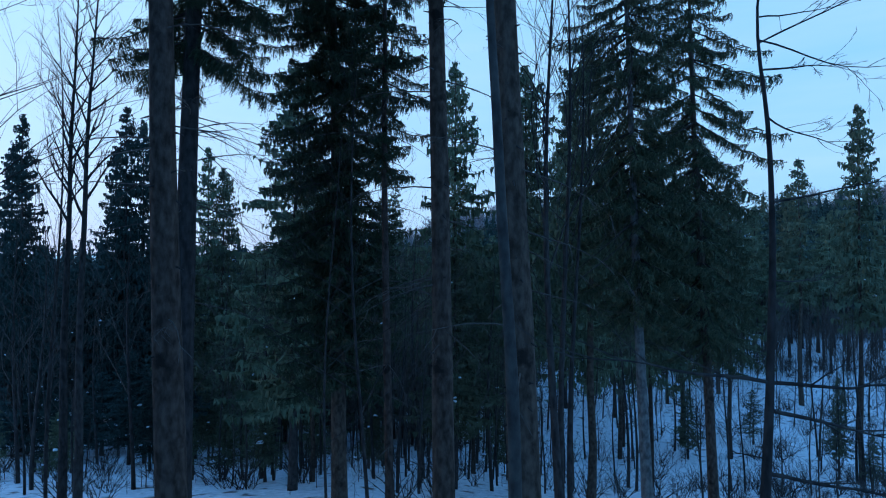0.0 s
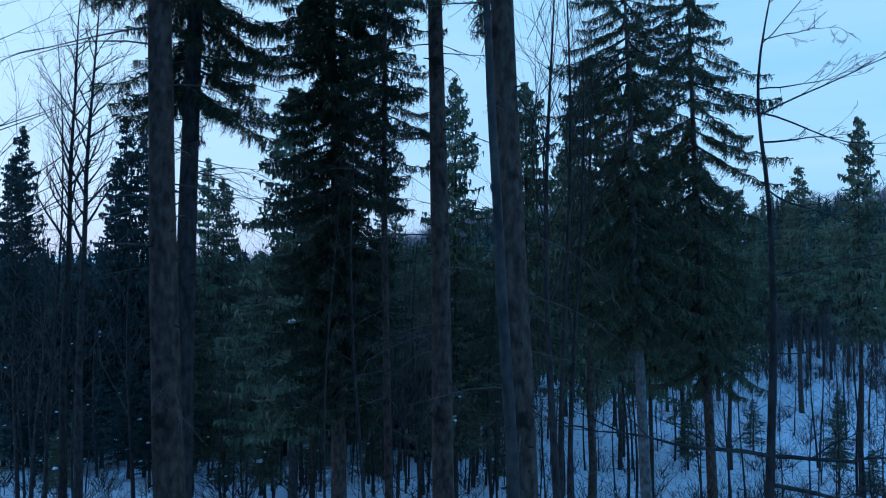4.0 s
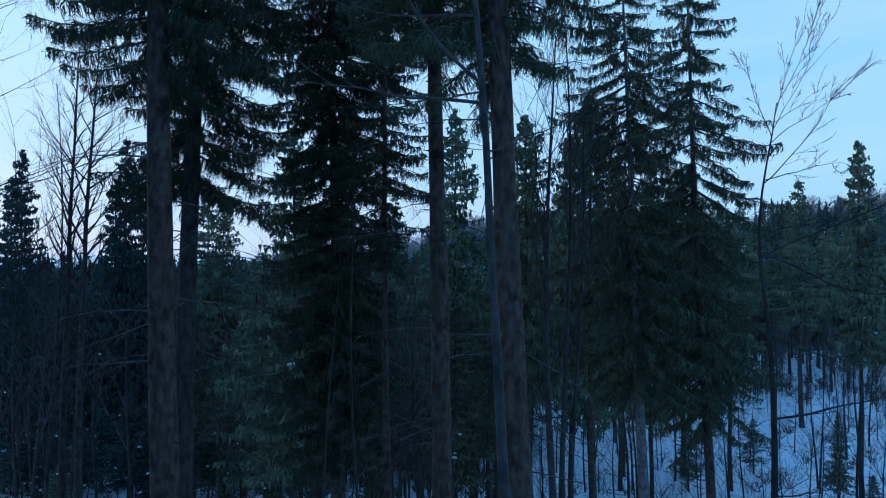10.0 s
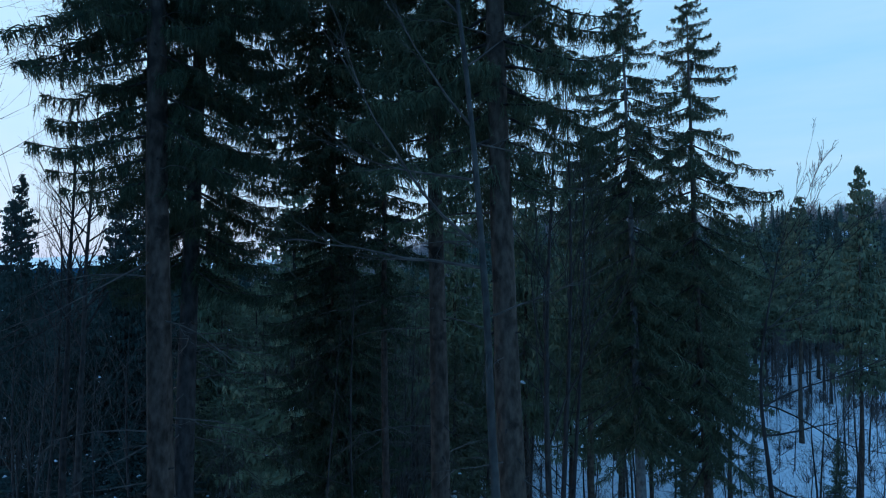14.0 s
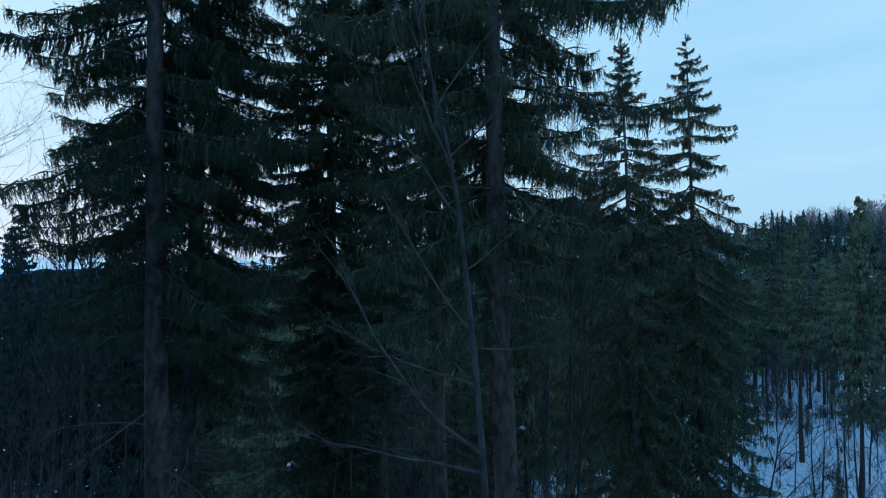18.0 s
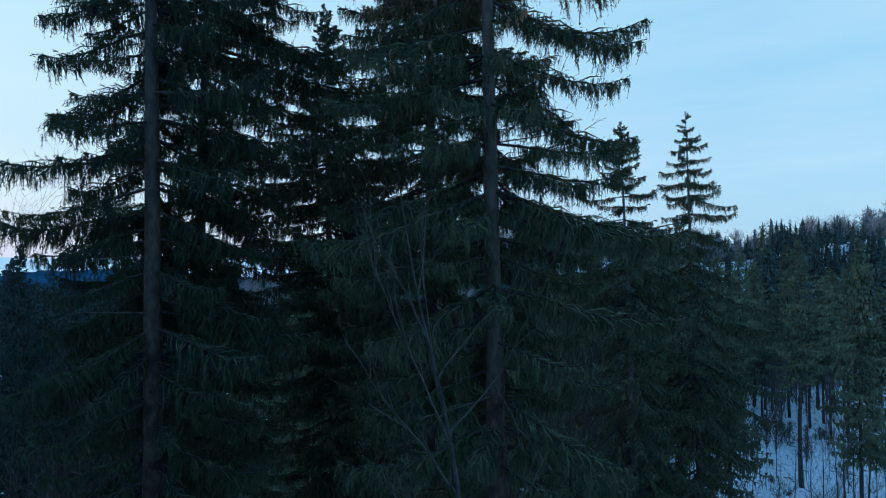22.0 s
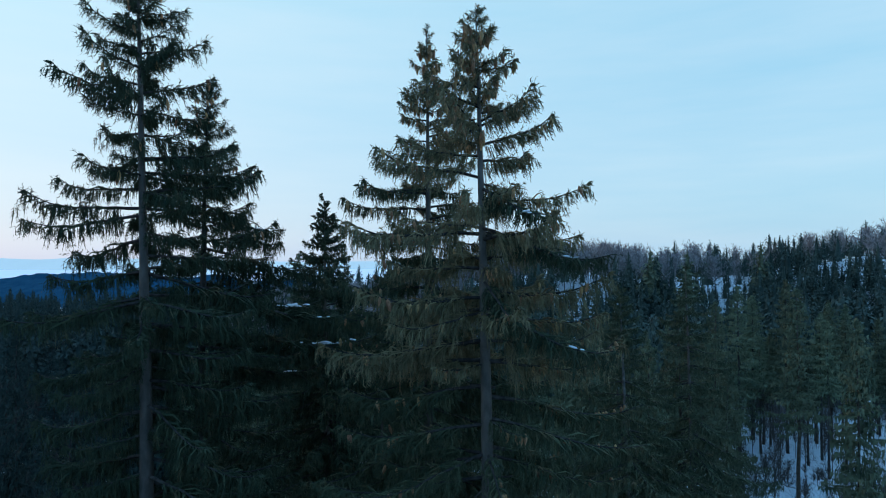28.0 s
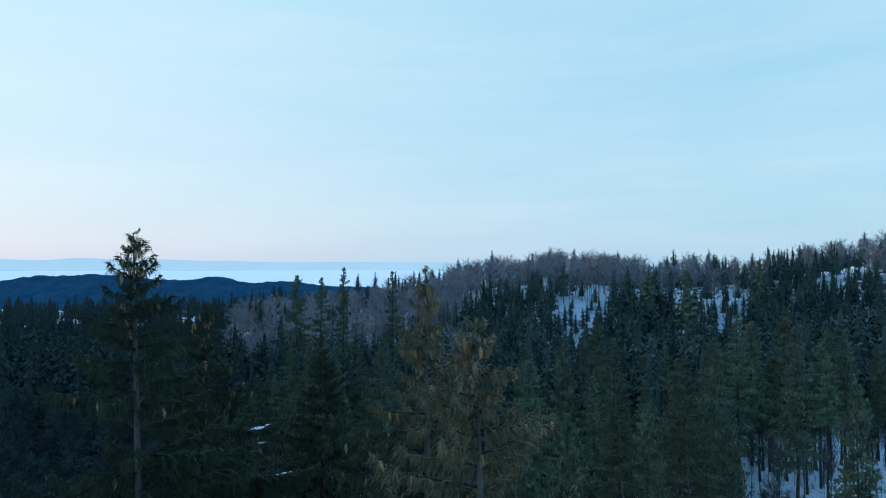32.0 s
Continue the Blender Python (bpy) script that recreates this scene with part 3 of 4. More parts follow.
winding_tree("small crooked leafless tree with long arching limbs", 8.8,
             [(2.5, 4.66), (4.35, 4.82), (5.85, 4.88), (7.1, 4.82), (8.3, 4.74), (9.3, 4.62), (10.35, 4.73), (10.9, 4.88), (11.5, 4.97)], 0.105,
             [(9.2, 1, 0.1, 0.66, 2.6), (10.3, 1, -0.1, 0.7, 1.5), (10.35, 1, 0.2, 0.45, 1.5), (10.9, 0.75, 0.0, 0.85, 1.6), (11.1, 0.5, 0.1, 1.0, 1.5), (11.3, 0.15, -0.2, 1.0, 1.5), (11.0, -0.15, 0.2, 1.0, 1.2), (11.45, 0.35, 0.0, 1.0, 1.3), (11.2, 0.9, 0.1, 0.6, 1.2),
              (9.6, 1, 0.2, 0.05, 1.4), (9.25, 1, -0.1, -0.2, 2.0), (8.8, 1, 0.1, -0.1, 1.5), (8.1, 0.9, 0.0, -0.5, 1.3), (6.85, 1, -0.1, 0.14, 2.1), (5.7, 1, 0.2, 0.05, 1.1), (4.2, -1, -0.1, 0.02, 2.9), (4.2, 1, 0.1, 0.08, 2.5), (3.8, 1, 0.15, -0.4, 2.2),
              (3.1, -0.9, -0.1, 0.2, 0.7), (2.9, 1, 0.1, -0.2, 2.0)], 77, M_DARKBARK, 4.5, 0.16, 3)


def rising_limbs(seed, low, high, count):
    """Limbs that leave a stem steeply, the longest ones low on it."""
    rng = random.Random(seed)
    out = []
    for k in range(count):
        z = low + (high - low) * (k + rng.random()) / count
        hand = 1 if k % 2 else -1
        out.append((z, hand * rng.uniform(0.35, 0.8), rng.uniform(-.4, .4), rng.uniform(0.7, 1.2), (3.6 - 2.2 * (z - low) / (high - low)) * rng.uniform(0.6, 1.1)))
    return out


for seed, y, foot, line in ((91, 25.0, -15.85, [(6.35, -15.70), (10.4, -15.6), (14.0, -15.4), (17.0, -15.38), (19.3, -15.2)]),
                            (92, 24.6, -14.95, [(6.35, -14.82), (10.4, -14.70), (14.0, -14.44), (17.0, -14.3), (19.6, -14.1)])):
    winding_tree("tall dark leafless tree with forked upright branches", y, line, 0.20, rising_limbs(seed, 7.5, 18.6, 24), seed, M_DARKBARK, foot, 0.13, 2, 2.0)
winding_tree("slender leafless tree with smooth grey curving stem", 7.9,
             [(4.2, 0.92), (6.8, 0.76), (7.7, 0.73), (9.5, 0.62), (10.4, 0.6), (12.2, 0.46), (12.75, 0.42), (14.8, 0.2), (15.9, 0.0), (17.1, -0.32), (18.9, -0.62)], 0.115,
             [(11.5, -1, -0.1, 0.55, 2.9), (11.25, -1, 0.2, 0.02, 2.8), (12.4, -1, 0.3, 0.35, 2.2), (13.1, -0.8, -0.2, 0.7, 2.0), (13.9, 0.9, 0.1, 0.5, 1.2), (14.6, -0.7, 0.2, 0.9, 2.2), (15.2, -0.45, -0.1, 1.0, 2.6), (15.4, 0.6, 0.2, 0.8, 1.5),
              (15.7, -0.3, 0.3, 1.0, 2.4), (16.1, 0.35, -0.2, 1.0, 1.9), (16.6, -0.5, 0.0, 1.0, 1.8), (17.2, 0.2, 0.1, 1.0, 1.5), (10.2, -0.2, -0.3, -1.0, 0.6), (12.9, 0.9, 0.3, -0.2, 1.0), (10.6, 0.9, -0.2, 0.3, 1.3)], 78, M_GREY, 1.05, 0.15)


# ---------------------------------------------------------------- spruces further off
def far_template(seed, width=0.17):
    """A whole distant spruce of unit height as vertices and triangles: ragged hanging sprays round a slim dark core."""
    rng = random.Random(seed)
    v, f = [], []
    lean = rng.uniform(-0.012, 0.012)
    for i in range(300):
        s = (math.floor(rng.random() ** 0.62 * 17) + rng.uniform(0.1, 0.75)) / 17
        w = rng.uniform(0, 6.283)
        bulge = 1 + 0.28 * math.sin(3 * w + seed) * math.sin(17 * s + seed)
        r = width * (0.05 + 0.95 * s ** 0.85) * bulge * (1 - 0.75 * rng.random() ** 2.2)
        if s > 0.93:
            r *= 0.75
        z = 1 - 0.80 * s
        c, sn = math.cos(w), math.sin(w)
        a, drop, out = rng.uniform(0.010, 0.026) * (0.4 + s), rng.uniform(0.018, 0.050), rng.uniform(0.0, 0.034)
        n = len(v)
        x, y = c * r + lean * z, sn * r
        v += [(x - sn * a, y + c * a, z), (x + sn * a, y - c * a, z + rng.uniform(-.012, .012)), (x + c * out, y + sn * out, z - drop)]
        f.append((n, n + 1, n + 2))
    n = len(v)
    for k in range(5):
        w = 2 * math.pi * k / 5
        v.append((math.cos(w) * width * 0.42, math.sin(w) * width * 0.42, 0.2))
    v.append((lean, 0, 1.0))
    f += [(n + k, n + (k + 1) % 5, n + 5) for k in range(5)]
    n = len(v)
    v += [(0.009, 0, 0), (-0.009, 0.009, 0), (0, -0.009, 0), (lean, 0, 1.03)]
    f += [(n, n + 1, n + 3), (n + 1, n + 2, n + 3), (n + 2, n, n + 3)]
    return np.array(v), np.array(f)


PERCH = {}


def crown_mesh(height, width, seed, tiers=28, per=9, low=0.25, fringe=1.0):
    """The needled crown of a spruce some way off: drooping boughs, each fringed with hanging sprays."""
    rng, b = random.Random(seed), Buf()
    for i in range(tiers):
        s = max(0.0, (i + rng.uniform(-.3, .3)) / tiers) ** 1.25
        z = height * (1 - s * (1 - low)) - 0.15
        reach = width * (0.05 + 0.95 * max(0, s) ** 0.70) * (0.75 if s > 0.9 else 1)
        lift = 0.55 - 0.95 * min(1, max(s, 0) * 1.7)
        for k in range(per if i > 3 else 6):
            w = rng.uniform(0, 6.283)
            r = reach * rng.uniform(0.5, 1.2)
            z = height * (1 - s * (1 - low)) - 0.15 + height / tiers * rng.uniform(-0.6, 0.6) * min(1, 0.4 + i / 6)
            out = Vector((math.cos(w), math.sin(w), 0))
            across = Vector((-out.y, out.x, 0))
            line = [Vector((0, 0, z)) + out * r * q + Vector((0, 0, r * (lift * q * 0.8 - 0.22 * q + 0.30 * q ** 3))) for q in (0, 0.35, 0.7, 1.0)]
            fat = 0.10 + 0.10 * r
            b.tube(line, [0.02, fat * 0.2, fat * 0.16, 0], 3)
            PERCH.setdefault(seed, []).append(line[2] + Vector((0, 0, fat * 0.12)))
            for q in range(int((8 + r * 11) * fringe)):
                f = rng.uniform(0.15, 1.0) * 2.99
                p = line[int(f)].lerp(line[int(f) + 1], f % 1) + across * rng.uniform(-1, 1) * fat * 2.2 * (1.3 - f / 3) + Vector((0, 0, rng.uniform(-.05, .16)))
                drop = rng.uniform(0.2, 0.8) * (0.30 + 0.22 * r)
                wide = across * rng.uniform(0.02, 0.062) / fringe ** 1.2 + out * rng.uniform(-0.1, 0.1)
                b.face((p + wide, p - wide, p - wide * 0.3 + Vector((0, 0, -drop)) + out * rng.uniform(-.1, .12)))
    b.tube([Vector((0, 0, height - 0.9)), Vector((0, 0, height - 0.4)), Vector((0, 0, height + 0.25))], [0.10, 0.06, 0], 3)
    return b.mesh("crown", [M_CROWN])


def simple_trunk(height, r, mat, seed):
    b = Buf()
    rng = random.Random(seed)
    pts = [Vector((0.06 * rng.uniform(-1, 1), 0.06 * rng.uniform(-1, 1), -0.3 + (height + 0.3) * i / 7)) for i in range(8)]
    b.tube(pts, [r * (1.15 if i == 0 else 1) * (1 - 0.9 * i / 7) + 0.01 for i in range(8)], 7)
    return b.mesh("trunk", [mat], True)


MID = []
for k in range(8):
    hgt = 24.0
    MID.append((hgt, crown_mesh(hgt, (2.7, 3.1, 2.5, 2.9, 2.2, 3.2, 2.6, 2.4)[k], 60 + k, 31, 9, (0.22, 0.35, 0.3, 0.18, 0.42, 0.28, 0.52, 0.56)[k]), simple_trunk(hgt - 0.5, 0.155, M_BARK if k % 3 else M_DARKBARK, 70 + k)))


LOW = []
for k in range(8):
    wide, bare = (2.7, 3.1, 2.5, 2.9, 2.2, 3.2, 2.6, 2.4)[k], (0.22, 0.35, 0.3, 0.18, 0.42, 0.28, 0.52, 0.56)[k]
    LOW.append((24.0, crown_mesh(24.0, wide, 160 + k, 25, 8, bare, 0.85), MID[k][2]))


def thin_kit():
    kit = []
    for k in range(5):
        v, f = far_template(500 + k, (0.13, 0.15, 0.12, 0.14, 0.16)[k])
        me = bpy.data.meshes.new("crown")
        me.from_pydata((v * 24.0).tolist(), [], f.tolist())
        me.materials.append(M_CROWN)
        kit.append((24.0, me, MID[k][2]))
    return kit


def mid_spruce(x, y, top_z, rng, label="spruce with dark olive crown standing in snow", group="spruces on the slope", variant=None, slim=1.0):
    z = ground_z(x, y)
    kit = MID if 0 < y < 62 else LOW if -60 < y < 170 else THIN
    hgt, crown, stem = kit[(variant if variant is not None else rng.randrange(6)) % len(kit)]
    k = (top_z - z) / hgt
    tree = new("spruce")
    wide = slim * rng.uniform(0.95, 1.3) * (1.35 if y > 62 else 1.0)
    tree.matrix_basis = Matrix.Translation((x, y, z)) @ Matrix.Rotation(rng.uniform(0, 6.28), 4, "Z") @ Matrix.Diagonal((wide, wide, k, 1))
    tagged(tree, label, "tree", group)
    part("trunk", stem, tree)
    leaf = part("crown", crown, tree)
    if y > 40 and x / y < -0.42:                            # darker copy for the dense valley stand: shade put into the colour
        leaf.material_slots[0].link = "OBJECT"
        leaf.material_slots[0].material = M_VALLEY_SHADE
    if 0 < y < 62 and len(resting) < 270:
        marks = PERCH[60 + MID.index((hgt, crown, stem))]
        for j in range(3):
            resting.append(min((tree.matrix_basis @ rng.choice(marks) for q in range(9)), key=lambda p: p.y))


resting = []
THIN = thin_kit()
SKYLINE = [(-200, 470), (0, 470), (400, 455), (520, 405), (760, 398), (1000, 390), (1300, 390), (1568, 364), (1800, 342)]
FOCAL, EYE0, LEVEL = 1059.6, 6.0, 461.0
rng = random.Random(5)
# the ones that stand out against the sky
for px, tip, dist, var in ((1521, 188, 52, 4), (1415, 282, 86, 4), (38, 205, 53, 0), (222, 190, 58, 3), (252, 215, 60, 1), (205, 270, 61, 0), (368, 262, 60, 3), (395, 300, 61, 1), (806, 112, 40, 1), (1045, 70, 34, 4), (20, 260, 60, 2), (560, 300, 50, 2), (930, 120, 38, 1), (1290, 330, 60, 1), (520, 120, 32, 3)):
    mid_spruce((px - 784) / FOCAL * dist, dist, EYE0 + (LEVEL - tip) / FOCAL * dist, rng, variant=var, slim=1.25)
for px, dist, tall in ((1480, 54, 9.0), (1215, 60, 7.0), (1330, 66, 6.0), (1540, 48, 4.5), (430, 46, 6.0), (610, 52, 7.0), (880, 47, 5.0), (90, 44, 6.0), (-20, 40, 6.0), (110, 36, 4.5), (268, 42, 6.0), (320, 37, 5.0), (372, 45, 6.5), (400, 38, 4.0), (470, 36, 4.5), (560, 43, 5.5), (660, 39, 4.5)):
    x = (px - 784) / FOCAL * dist
    mid_spruce(x, dist, ground_z(x, dist) + tall, rng, "small young spruce growing in the snow", "young spruces", rng.choice((0, 3)), 0.5)
for px, tip, dist, var in ((1205, 650, 65, 1), (1095, 655, 60, 5), (1000, 600, 80, 0), (1010, 735, 45, 5), (1270, 600, 92, 1), (1310, 560, 112, 0), (1150, 720, 50, 5), (940, 640, 75, 1),
                           (1060, 565, 108, 1), (1395, 545, 118, 6), (1470, 585, 122, 7), (1335, 570, 126, 6), (600, 640, 90, 0), (545, 660, 80, 3), (680, 620, 94, 1), (614, 476, 138, 0), (532, 490, 150, 1), (575, 494, 145, 3), (700, 482, 150, 0), (1155, 463, 215, 2), (1222, 470, 205, 1), (1352, 453, 215, 0)):
    mid_spruce((px - 784) / FOCAL * dist, dist, 30.1 + (LEVEL - tip) / FOCAL * dist, rng, variant=var, slim=1.25)
for k in range(20):
    dist = rng.uniform(58, 74)
    px = -70 + 29 * k + rng.uniform(-12, 12)
    x = (px - 784) / FOCAL * dist
    mid_spruce(x, dist, EYE0 + (LEVEL - lerp(px, [(0, 470), (400, 455), (520, 420)])) / FOCAL * dist - rng.uniform(0, 4), rng, variant=rng.choice((0, 3)), slim=1.2)
for k in range(14):
    dist = rng.uniform(74, 88)
    x = (-40 + 26 * k - 784) / FOCAL * dist
    mid_spruce(x, dist, rng.uniform(2.5, 5.0), rng, variant=rng.choice((0, 3)), slim=1.2)
for k in range(17):
    dist = rng.uniform(120, 134)
    x = (1275 + 20 * k + rng.uniform(-8, 8) - 784) / FOCAL * dist
    mid_spruce(x, dist, ground_z(x, dist) + rng.uniform(13, 19), rng, variant=rng.choice((6, 7)), slim=0.95)
for k in range(34):
    dist = rng.uniform(54, 74)
    px = 340 + 17 * k + rng.uniform(-12, 12)
    x = (px - 784) / FOCAL * dist
    mid_spruce(x, dist, ground_z(x, dist) + rng.uniform(7, 15), rng, "dark low spruce with branches down to the snow", variant=rng.choice((0, 3)), slim=1.0)
for k in range(11):
    dist = rng.uniform(46, 54)
    px = -70 + 42 * k + rng.uniform(-10, 10)
    x = (px - 784) / FOCAL * dist
    mid_spruce(x, dist, ground_z(x, dist) + rng.uniform(4, 9), rng, "dark low spruce with branches down to the snow", variant=rng.choice((0, 3)), slim=0.9)
spots = []


def free(x, y, gap):
    for a, c in spots:
        if (a - x) ** 2 + (c - y) ** 2 < gap * gap:
            return False
    spots.append((x, y))
    return True


made = 0
while made < 140:
    d = 30 + 100 * rng.random() ** 0.8
    px = rng.uniform(-150, 1720) if rng.random() < 0.75 else rng.uniform(-150, 700)
    x = (px - 784) / FOCAL * d
    high = px > 1265
    if high and d < 106 or (px < 270 and d < 58) or (850 < px and d < 62):
        continue
    if not free(x, d, 4.8):
        continue
    limit = EYE0 + (LEVEL - lerp(px, SKYLINE)) / FOCAL * d
    top = min(limit, ground_z(x, d) + rng.uniform(20, 30)) - 3.5 * rng.random() ** 1.5
    mid_spruce(x, d, top, rng, variant=rng.choice((6, 7)) if high else None)
    made += 1
# unseen forest, added for its shade: behind the camera, and to the side, where the slope goes on
uphill = []
for k in range(96):
    w = rng.uniform(radians(95), radians(265)) if k < 66 else -rng.uniform(radians(60), radians(100))
    r = rng.uniform(14, 60) if k < 66 else rng.uniform(16, 38)
    x, y = r * math.sin(w), r * math.cos(w)
    tall, wide = rng.uniform(19, 27), rng.uniform(0.9, 1.3)
    if r < 40:
        mid_spruce(x, y, ground_z(x, y) + tall, random.Random(700 + k), slim=1.15)
    else:
        uphill.append((x, y, ground_z(x, y), tall, wide))

# young bare stems in the snow
STEMS = []
for k in range(5):
    st, cr = bare_tree_mesh(13.0, (0.01 * (k - 2), 0.0), 0.10, 90 + k, fork=0.35, spread=0.5, levels=2, up=0.5, many=9, sides=5)
    STEMS.append((st.mesh("trunk", [M_DARKBARK], True), cr.mesh("crown", [M_TWIG])))
rng = random.Random(9)
made, far_stems = 0, []
while made < 430:
    d = 32 + 95 * rng.random() ** 1.2
    px = rng.uniform(-60, 1640)
    if made > 340:
        d, px = rng.uniform(36, 70), rng.uniform(370, 1000)
    elif made > 320:
        d, px = rng.uniform(80, 140), rng.uniform(1260, 1640)
    x = (px - 784) / FOCAL * d
    if px > 950 and d < 75 and rng.random() < 0.45 or not free(x, d, 1.1):
        continue
    if d > 78:
        far_stems.append((x, d, ground_z(x, d), 13 * rng.uniform(0.6, 1.2), 0.45))
        made += 1
        continue
    stem, crown = STEMS[rng.randrange(5)]
    tree = new("young_tree")
    k = rng.choice((rng.uniform(0.45, 0.8), rng.uniform(0.8, 1.3)))
    tree.matrix_basis = Matrix.Translation((x, d, ground_z(x, d))) @ Matrix.Rotation(rng.uniform(0, 6.28), 4, "Z") @ Matrix.Diagonal((k * 1.1, k * 1.1, k, 1))
    tagged(tree, "thin leafless young tree rising from snow", "tree", "young bare trees on the slope")
    part("trunk", stem, tree)
    part("crown", crown, tree)
    made += 1


# low bare shrubs in the snow
SHRUBS = []
for k in range(5):
    sr = random.Random(400 + k)
    b = Buf()
    for j in range(11):
        w = sr.uniform(0, 6.283)
        d = Vector((math.cos(w) * 0.5, math.sin(w) * 0.5, 1)).normalized()
        p = Vector((sr.uniform(-.2, .2), sr.uniform(-.2, .2), -0.1))
        line = [p]
        for q in range(4):
            d = (d + Vector((sr.uniform(-.3, .3), sr.uniform(-.3, .3), sr.uniform(-.15, .1)))).normalized()
            p = p + d * sr.uniform(0.25, 0.6)
            line.append(p)
            e = p + (d + Vector((sr.uniform(-1, 1), sr.uniform(-1, 1), sr.uniform(-.4, .6)))).normalized() * sr.uniform(0.3, 0.8)
            b.tube([p, p.lerp(e, 0.5) + Vector((0, 0, 0.04)), e], [0.010, 0.007, 0.0], 3)
        b.tube(line, [0.018, 0.015, 0.012, 0.009, 0.005], 3)
    SHRUBS.append(b.mesh("shrub", [M_DARKBARK]))
rng = random.Random(15)
for k in range(250):
    d = 27 + 60 * rng.random()
    px = rng.uniform(-60, 1640)
    if k > 170:
        d, px = rng.uniform(40, 115), rng.uniform(930, 1640)
    x = (px - 784) / FOCAL * d
    ob = new("shrub", SHRUBS[rng.randrange(5)])
    size = rng.uniform(0.7, 1.5) if k <= 170 else rng.uniform(0.8, 1.6)
    ob.matrix_basis = Matrix.Translation((x, d, ground_z(x, d))) @ Matrix.Rotation(rng.uniform(0, 6.28), 4, "Z") @ Matrix.Diagonal((size * 1.3, size * 1.3, size, 1))
    tagged(ob, "low leafless shrub with tangled twigs in snow", "shrub", "bare shrubs in the snow")


# ---------------------------------------------------------------- far woods
def bare_template(seed, twigs=100):
    """A distant leafless tree of unit height: stem and a haze of fine upward twigs."""
    rng = random.Random(seed)
    b = Buf()
    b.tube([Vector((0, 0, 0)), Vector((0.01, 0, 0.5)), Vector((0, 0.01, 0.9))], [0.012, 0.008, 0.002], 3)
    for i in range(twigs):
        z = rng.uniform(0.3, 0.8)
        w, r = rng.uniform(0, 6.283), rng.uniform(0.12, 0.40) * math.sin(math.pi * min(1, (z - 0.12) * 1.25)) ** 0.7
        p = Vector((0, 0, z))
        q = p + Vector((math.cos(w) * r, math.sin(w) * r, rng.uniform(0.10, 0.24)))
        b.face((p, p + Vector((0.009, 0.009, 0)), q))
        for j in range(3):
            t = p.lerp(q, rng.uniform(0.4, 1))
            e = t + Vector((rng.uniform(-.07, .07), rng.uniform(-.07, .07), rng.uniform(0.02, 0.1)))
            b.face((t, t + Vector((0.012, 0.009, 0)), e))
    tri = []
    for face in b.f:
        tri += [(face[0], face[i], face[i + 1]) for i in range(1, len(face) - 1)]
    return np.array(b.v), np.array(tri)


def scatter(name, label, templates, places, mat):
    vs, fs, n = [], [], 0
    r = random.Random(name)
    for x, y, z, h, wide in places:
        v, f = templates[r.randrange(len(templates))]
        w = r.uniform(0, 6.283)
        c, s = math.cos(w), math.sin(w)
        q = np.empty_like(v)
        q[:, 0] = (v[:, 0] * c - v[:, 1] * s) * h * wide + x
        q[:, 1] = (v[:, 0] * s + v[:, 1] * c) * h * wide + y
        q[:, 2] = v[:, 2] * h + z - 0.2
        vs.append(q)
        fs.append(f + n)
        n += len(v)
    me = bpy.data.meshes.new(name)
    me.from_pydata(np.concatenate(vs).tolist(), [], np.concatenate(fs).tolist())
    me.materials.append(mat)
    tagged(new(name, me), label, "forest", kind="stuff")


FAR = [far_template(200 + k, (0.15, 0.18, 0.13, 0.20, 0.16, 0.17, 0.14, 0.21)[k]) for k in range(8)]
BARE = [bare_template(300 + k) for k in range(4)]
rng = random.Random(21)
spruce_places, bare_places = [], []
for k in range(5200):
    d = 112 + 230 * rng.random() ** 0.9
    s = rng.uniform(-0.95, 0.95)
    x = s * d
    z = ground_z(x, d)
    if (0.19 < s < 0.28 and 227 < d < 236) or (0.395 < s < 0.50 and 202 < d < 218) or (0.64 < s < 0.72 and 225 < d < 250):
        if rng.random() < 0.85:
            continue
    if s > 0.45 and d < 142:
        continue
    patch = noise.noise((x * 0.018, d * 0.018, 5.0))
    crest = 0.02 < s < 0.34 and d > 236
    if (crest or s > 0.3 and d > 236) and rng.random() < 0.5:
        continue
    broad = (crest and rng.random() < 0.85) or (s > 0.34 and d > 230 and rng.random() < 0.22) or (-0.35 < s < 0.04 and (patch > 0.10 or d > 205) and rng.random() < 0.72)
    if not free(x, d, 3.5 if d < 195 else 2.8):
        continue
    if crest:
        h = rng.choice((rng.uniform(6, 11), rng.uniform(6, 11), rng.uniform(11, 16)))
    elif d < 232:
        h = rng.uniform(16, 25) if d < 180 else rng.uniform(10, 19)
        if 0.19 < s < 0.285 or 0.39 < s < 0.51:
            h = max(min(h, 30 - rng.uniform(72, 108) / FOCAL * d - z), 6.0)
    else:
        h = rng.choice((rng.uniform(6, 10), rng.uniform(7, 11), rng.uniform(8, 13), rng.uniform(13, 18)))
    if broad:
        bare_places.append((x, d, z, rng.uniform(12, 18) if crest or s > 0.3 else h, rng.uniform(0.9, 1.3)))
    else:
        spruce_places.append((x, d, z, h, rng.uniform(1.4, 2.0) if d < 195 else rng.uniform(1.1, 1.7)))
for k in range(70):
    s, d = (rng.uniform(0.37, 0.50), rng.uniform(216, 232)) if k < 36 else (rng.uniform(0.12, 0.27), rng.uniform(237, 247))
    if free(s * d, d, 1.9):
        (spruce_places if k < 36 or k % 3 else bare_places).append((s * d, d, ground_z(s * d, d), rng.uniform(7, 12), rng.uniform(0.95, 1.35)))
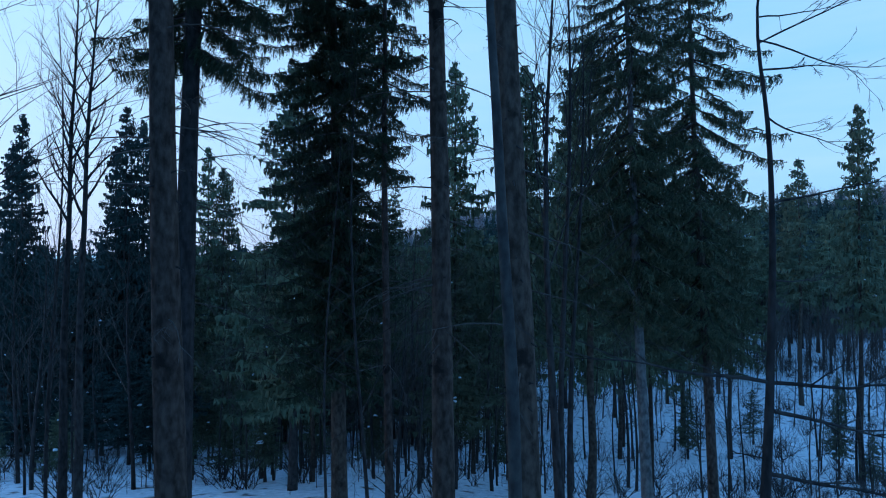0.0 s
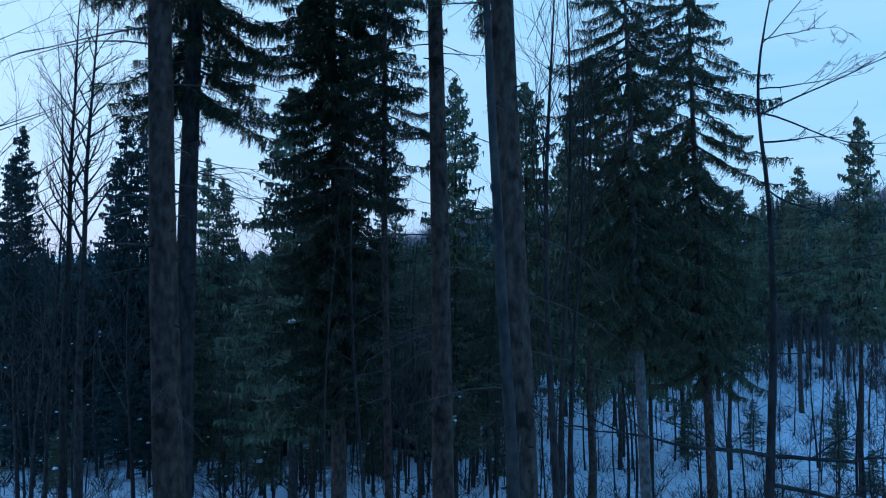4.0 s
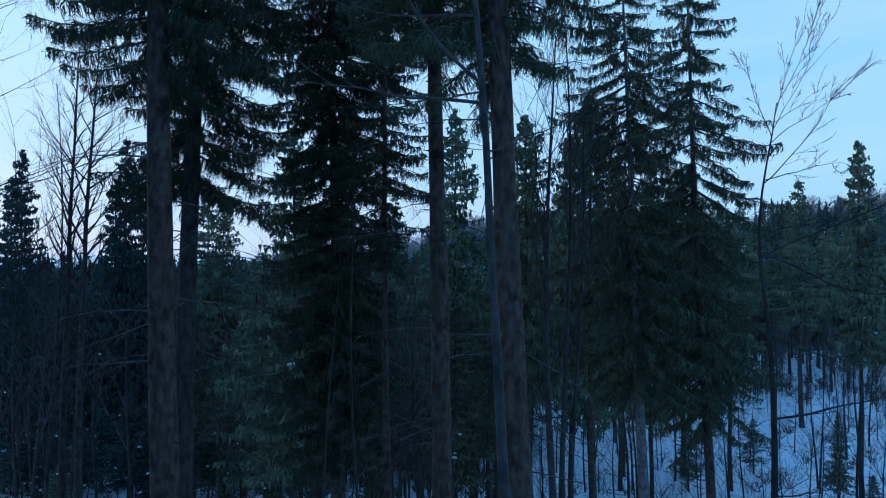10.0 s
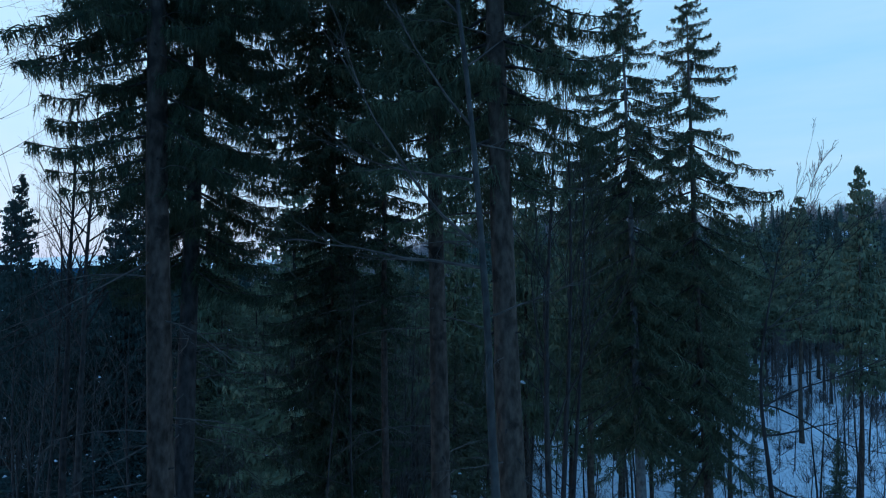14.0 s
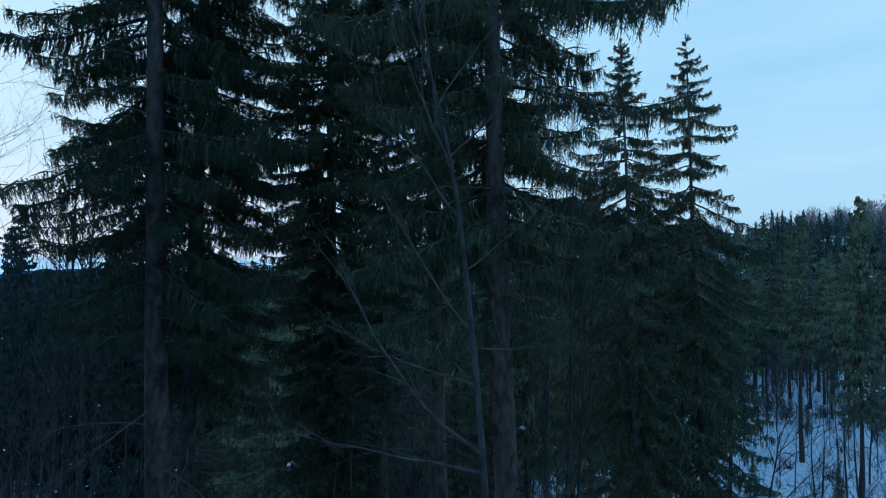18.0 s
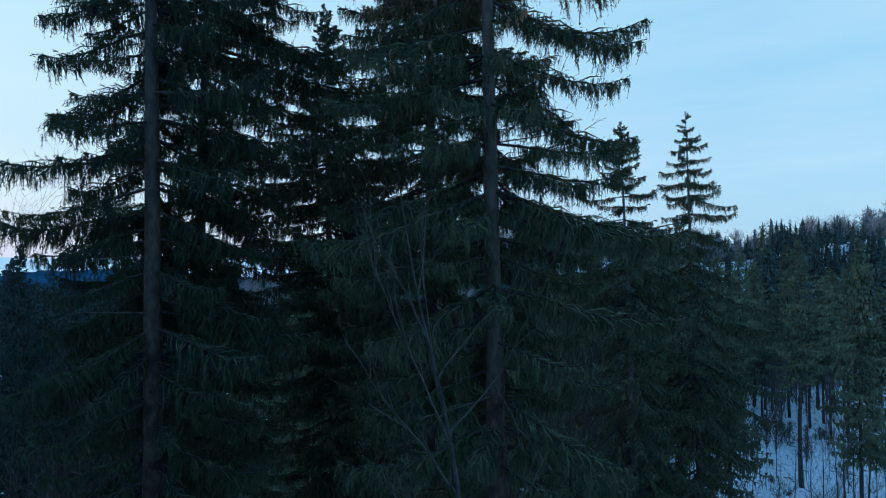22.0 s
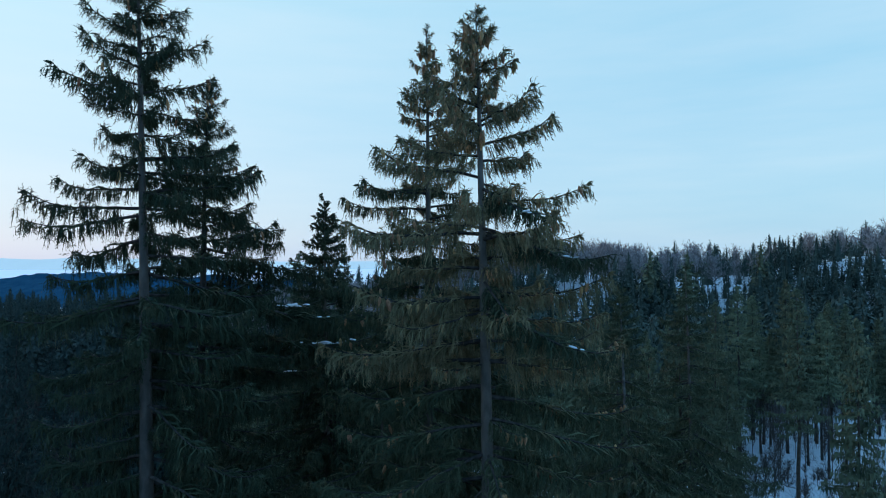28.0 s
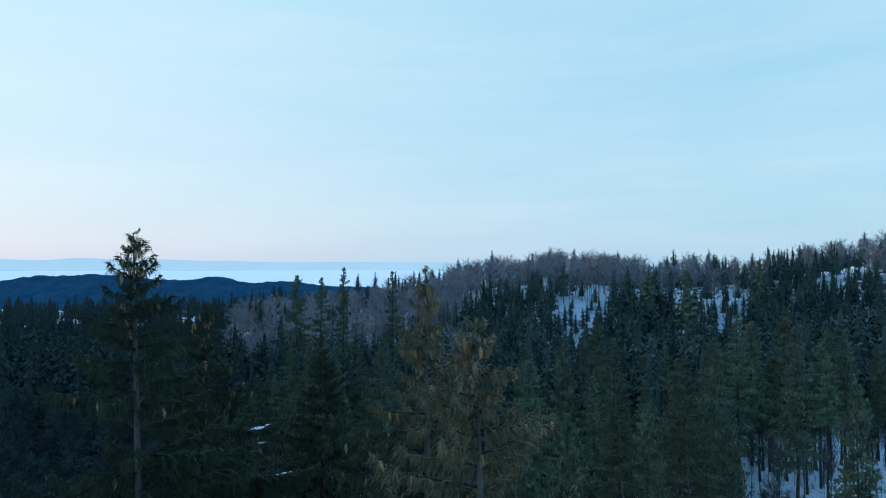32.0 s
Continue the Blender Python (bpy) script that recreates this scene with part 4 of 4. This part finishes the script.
for k in range(850):
    d = rng.uniform(345, 900)
    s = rng.uniform(-0.95, 0.5)
    spruce_places.append((s * d, d, ground_z(s * d, d), rng.uniform(15, 24), 1.3))
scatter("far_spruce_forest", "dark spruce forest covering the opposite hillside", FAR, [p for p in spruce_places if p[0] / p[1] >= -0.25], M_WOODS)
# same trees as above, in the copy darkened for shade
scatter("valley_spruce_forest", "valley spruce forest, shade painted into its blue-black colour", FAR, [p for p in spruce_places if p[0] / p[1] < -0.25], M_VALLEY_SHADE)
thicket, brush, rng = [], [], random.Random(61)
while len(thicket) < 560:
    k = len(thicket)
    d = rng.uniform(94, 108) if k < 80 else rng.uniform(112, 165) if k < 290 else rng.uniform(50, 110)
    s = rng.uniform(0.1, 0.85) if k < 80 else rng.uniform(0.1, 0.42) if k < 290 else rng.uniform(-0.5, 0.05)
    if rng.random() < 0.6 + noise.noise((s * d * 0.05, d * 0.05, 11.0)):
        thicket.append((s * d, d, ground_z(s * d, d), rng.uniform(2.0, 3.6) if k < 80 else rng.uniform(4, 9), rng.uniform(0.8, 1.3)))
while len(brush) < 1100:
    d, s = 30 + 85 * rng.random() ** 0.8, rng.uniform(-0.75, 0.85)
    if rng.random() < 0.55 + 1.2 * noise.noise((s * d * 0.09, d * 0.09, 17.0)):
        brush.append((s * d, d, ground_z(s * d, d), rng.uniform(0.7, 2.0), rng.uniform(1.0, 1.7)))
scatter("brushwood", "dark low brushwood poking through the snow", [bare_template(310 + k, 24) for k in range(4)], brush, M_BRUSH)
# the farther part of the unseen trees that shade the slope
scatter("uphill_spruce_forest", "unseen spruce forest added on the slope uphill for its shade", FAR, uphill, M_CROWN)
scatter("young_bare_wood", "thin leafless young trees beyond the hollow", BARE, far_stems, M_BRUSH)
scatter("thicket", "brown leafless thicket of saplings in the snow", BARE, thicket, M_BRUSH)
scatter("far_bare_woods", "leafless broadleaved wood on the ridge, paled to grey for haze", BARE, bare_places, M_HAZED_CROWNS)


# ---------------------------------------------------------------- snow left on branches
def snow_clump(x, y, z, size, seed, flat=0.35, run=1.0, turn=None):
    rng = random.Random(seed)
    bm = bmesh.new()
    bmesh.ops.create_icosphere(bm, subdivisions=2, radius=1.0)
    for v in bm.verts:
        k = 1 + 0.35 * noise.noise(v.co * 1.7 + Vector((seed, 0, 0)))
        v.co = Vector((v.co.x * k * size * run, v.co.y * k * size * 0.6, (v.co.z * k if v.co.z > 0 else v.co.z * 0.3) * size * flat))
    me = bpy.data.meshes.new("snow_clump")
    bm.to_mesh(me)
    bm.free()
    me.materials.append(M_SNOW)
    ob = new("snow_clump", me)
    ob.matrix_basis = pose(x, y, z, rng.uniform(-10, 10), rng.uniform(-14, 14), rng.uniform(-30, 30) if turn is None else math.degrees(turn))
    tagged(ob, "small remnant of snow lying on a spruce bough", "snow", "snow remnants on the boughs")


def laden_bough(tree, tip, x, y, z, size, seed):
    """A bough of the tree that runs out under the point, with a remnant of snow on it."""
    local = Vector((x, y, z)) - tree.location
    foot = tree.location
    stem = foot.lerp(Vector(tip), (z + 0.45 - foot.z) / (tip[2] - foot.z)) - foot
    way = local - stem
    span = way.length / 0.72
    key = min(BOUGHS, key=lambda q: abs(q - span))
    turn = math.atan2(way.y, way.x)
    fall = math.atan2(way.z, Vector((way.x, way.y)).length) + 0.04
    m = Matrix.Translation(stem) @ Matrix.Rotation(turn, 4, "Z") @ Matrix.Rotation(-fall, 4, "Y") @ Matrix.Scale(span / key, 4)
    part("bough", BOUGHS[key][seed % 3], tree, m)
    for j, q in enumerate((0.72, 0.80, 0.63, 0.88, 0.55) if size > 0.1 else (0.72, 0.78)):
        at = m @ Vector((q * key, 0, key * limb_z(q))) + tree.location
        snow_clump(at.x, at.y, at.z + 0.02, size * (1.1 if j == 0 else 0.75 - 0.1 * j), seed + 20 * j, 0.45, 1.5, turn)


for k, (px, py, size) in enumerate(((462, 580, 0.13), (468, 604, 0.08), (440, 677, 0.16), (475, 664, 0.12), (517, 714, 0.16), (480, 720, 0.06), (472, 792, 0.14), (518, 791, 0.13), (585, 777, 0.17), (515, 830, 0.09), (570, 733, 0.05), (511, 652, 0.05))):
    dist = 16.4 - 0.12 * (k % 4)
    laden_bough(spruce_B, (-5.70, 14.6, 29.1), (px - 784) / FOCAL * dist, dist, 27.42 + (LEVEL - py) / FOCAL * dist, size, k)

for k, (px, py, dist, size) in enumerate(((935, 517, 9.6, 0.06), (1010, 598, 9.3, 0.05), (915, 705, 9.4, 0.05), (1020, 760, 9.2, 0.05))):
    laden_bough(spruce_C, (0.62, 10.5, 29.1), (px - 784) / FOCAL * dist, dist, 26.0 + (LEVEL - py) / FOCAL * dist, size, 300 + k)
rng = random.Random(33)
for k, p in enumerate(resting):
    if p.y < 62:
        snow_clump(p.x, p.y, p.z, rng.choice((rng.uniform(0.05, 0.11), rng.uniform(0.09, 0.22))), 50 + k, 0.7)
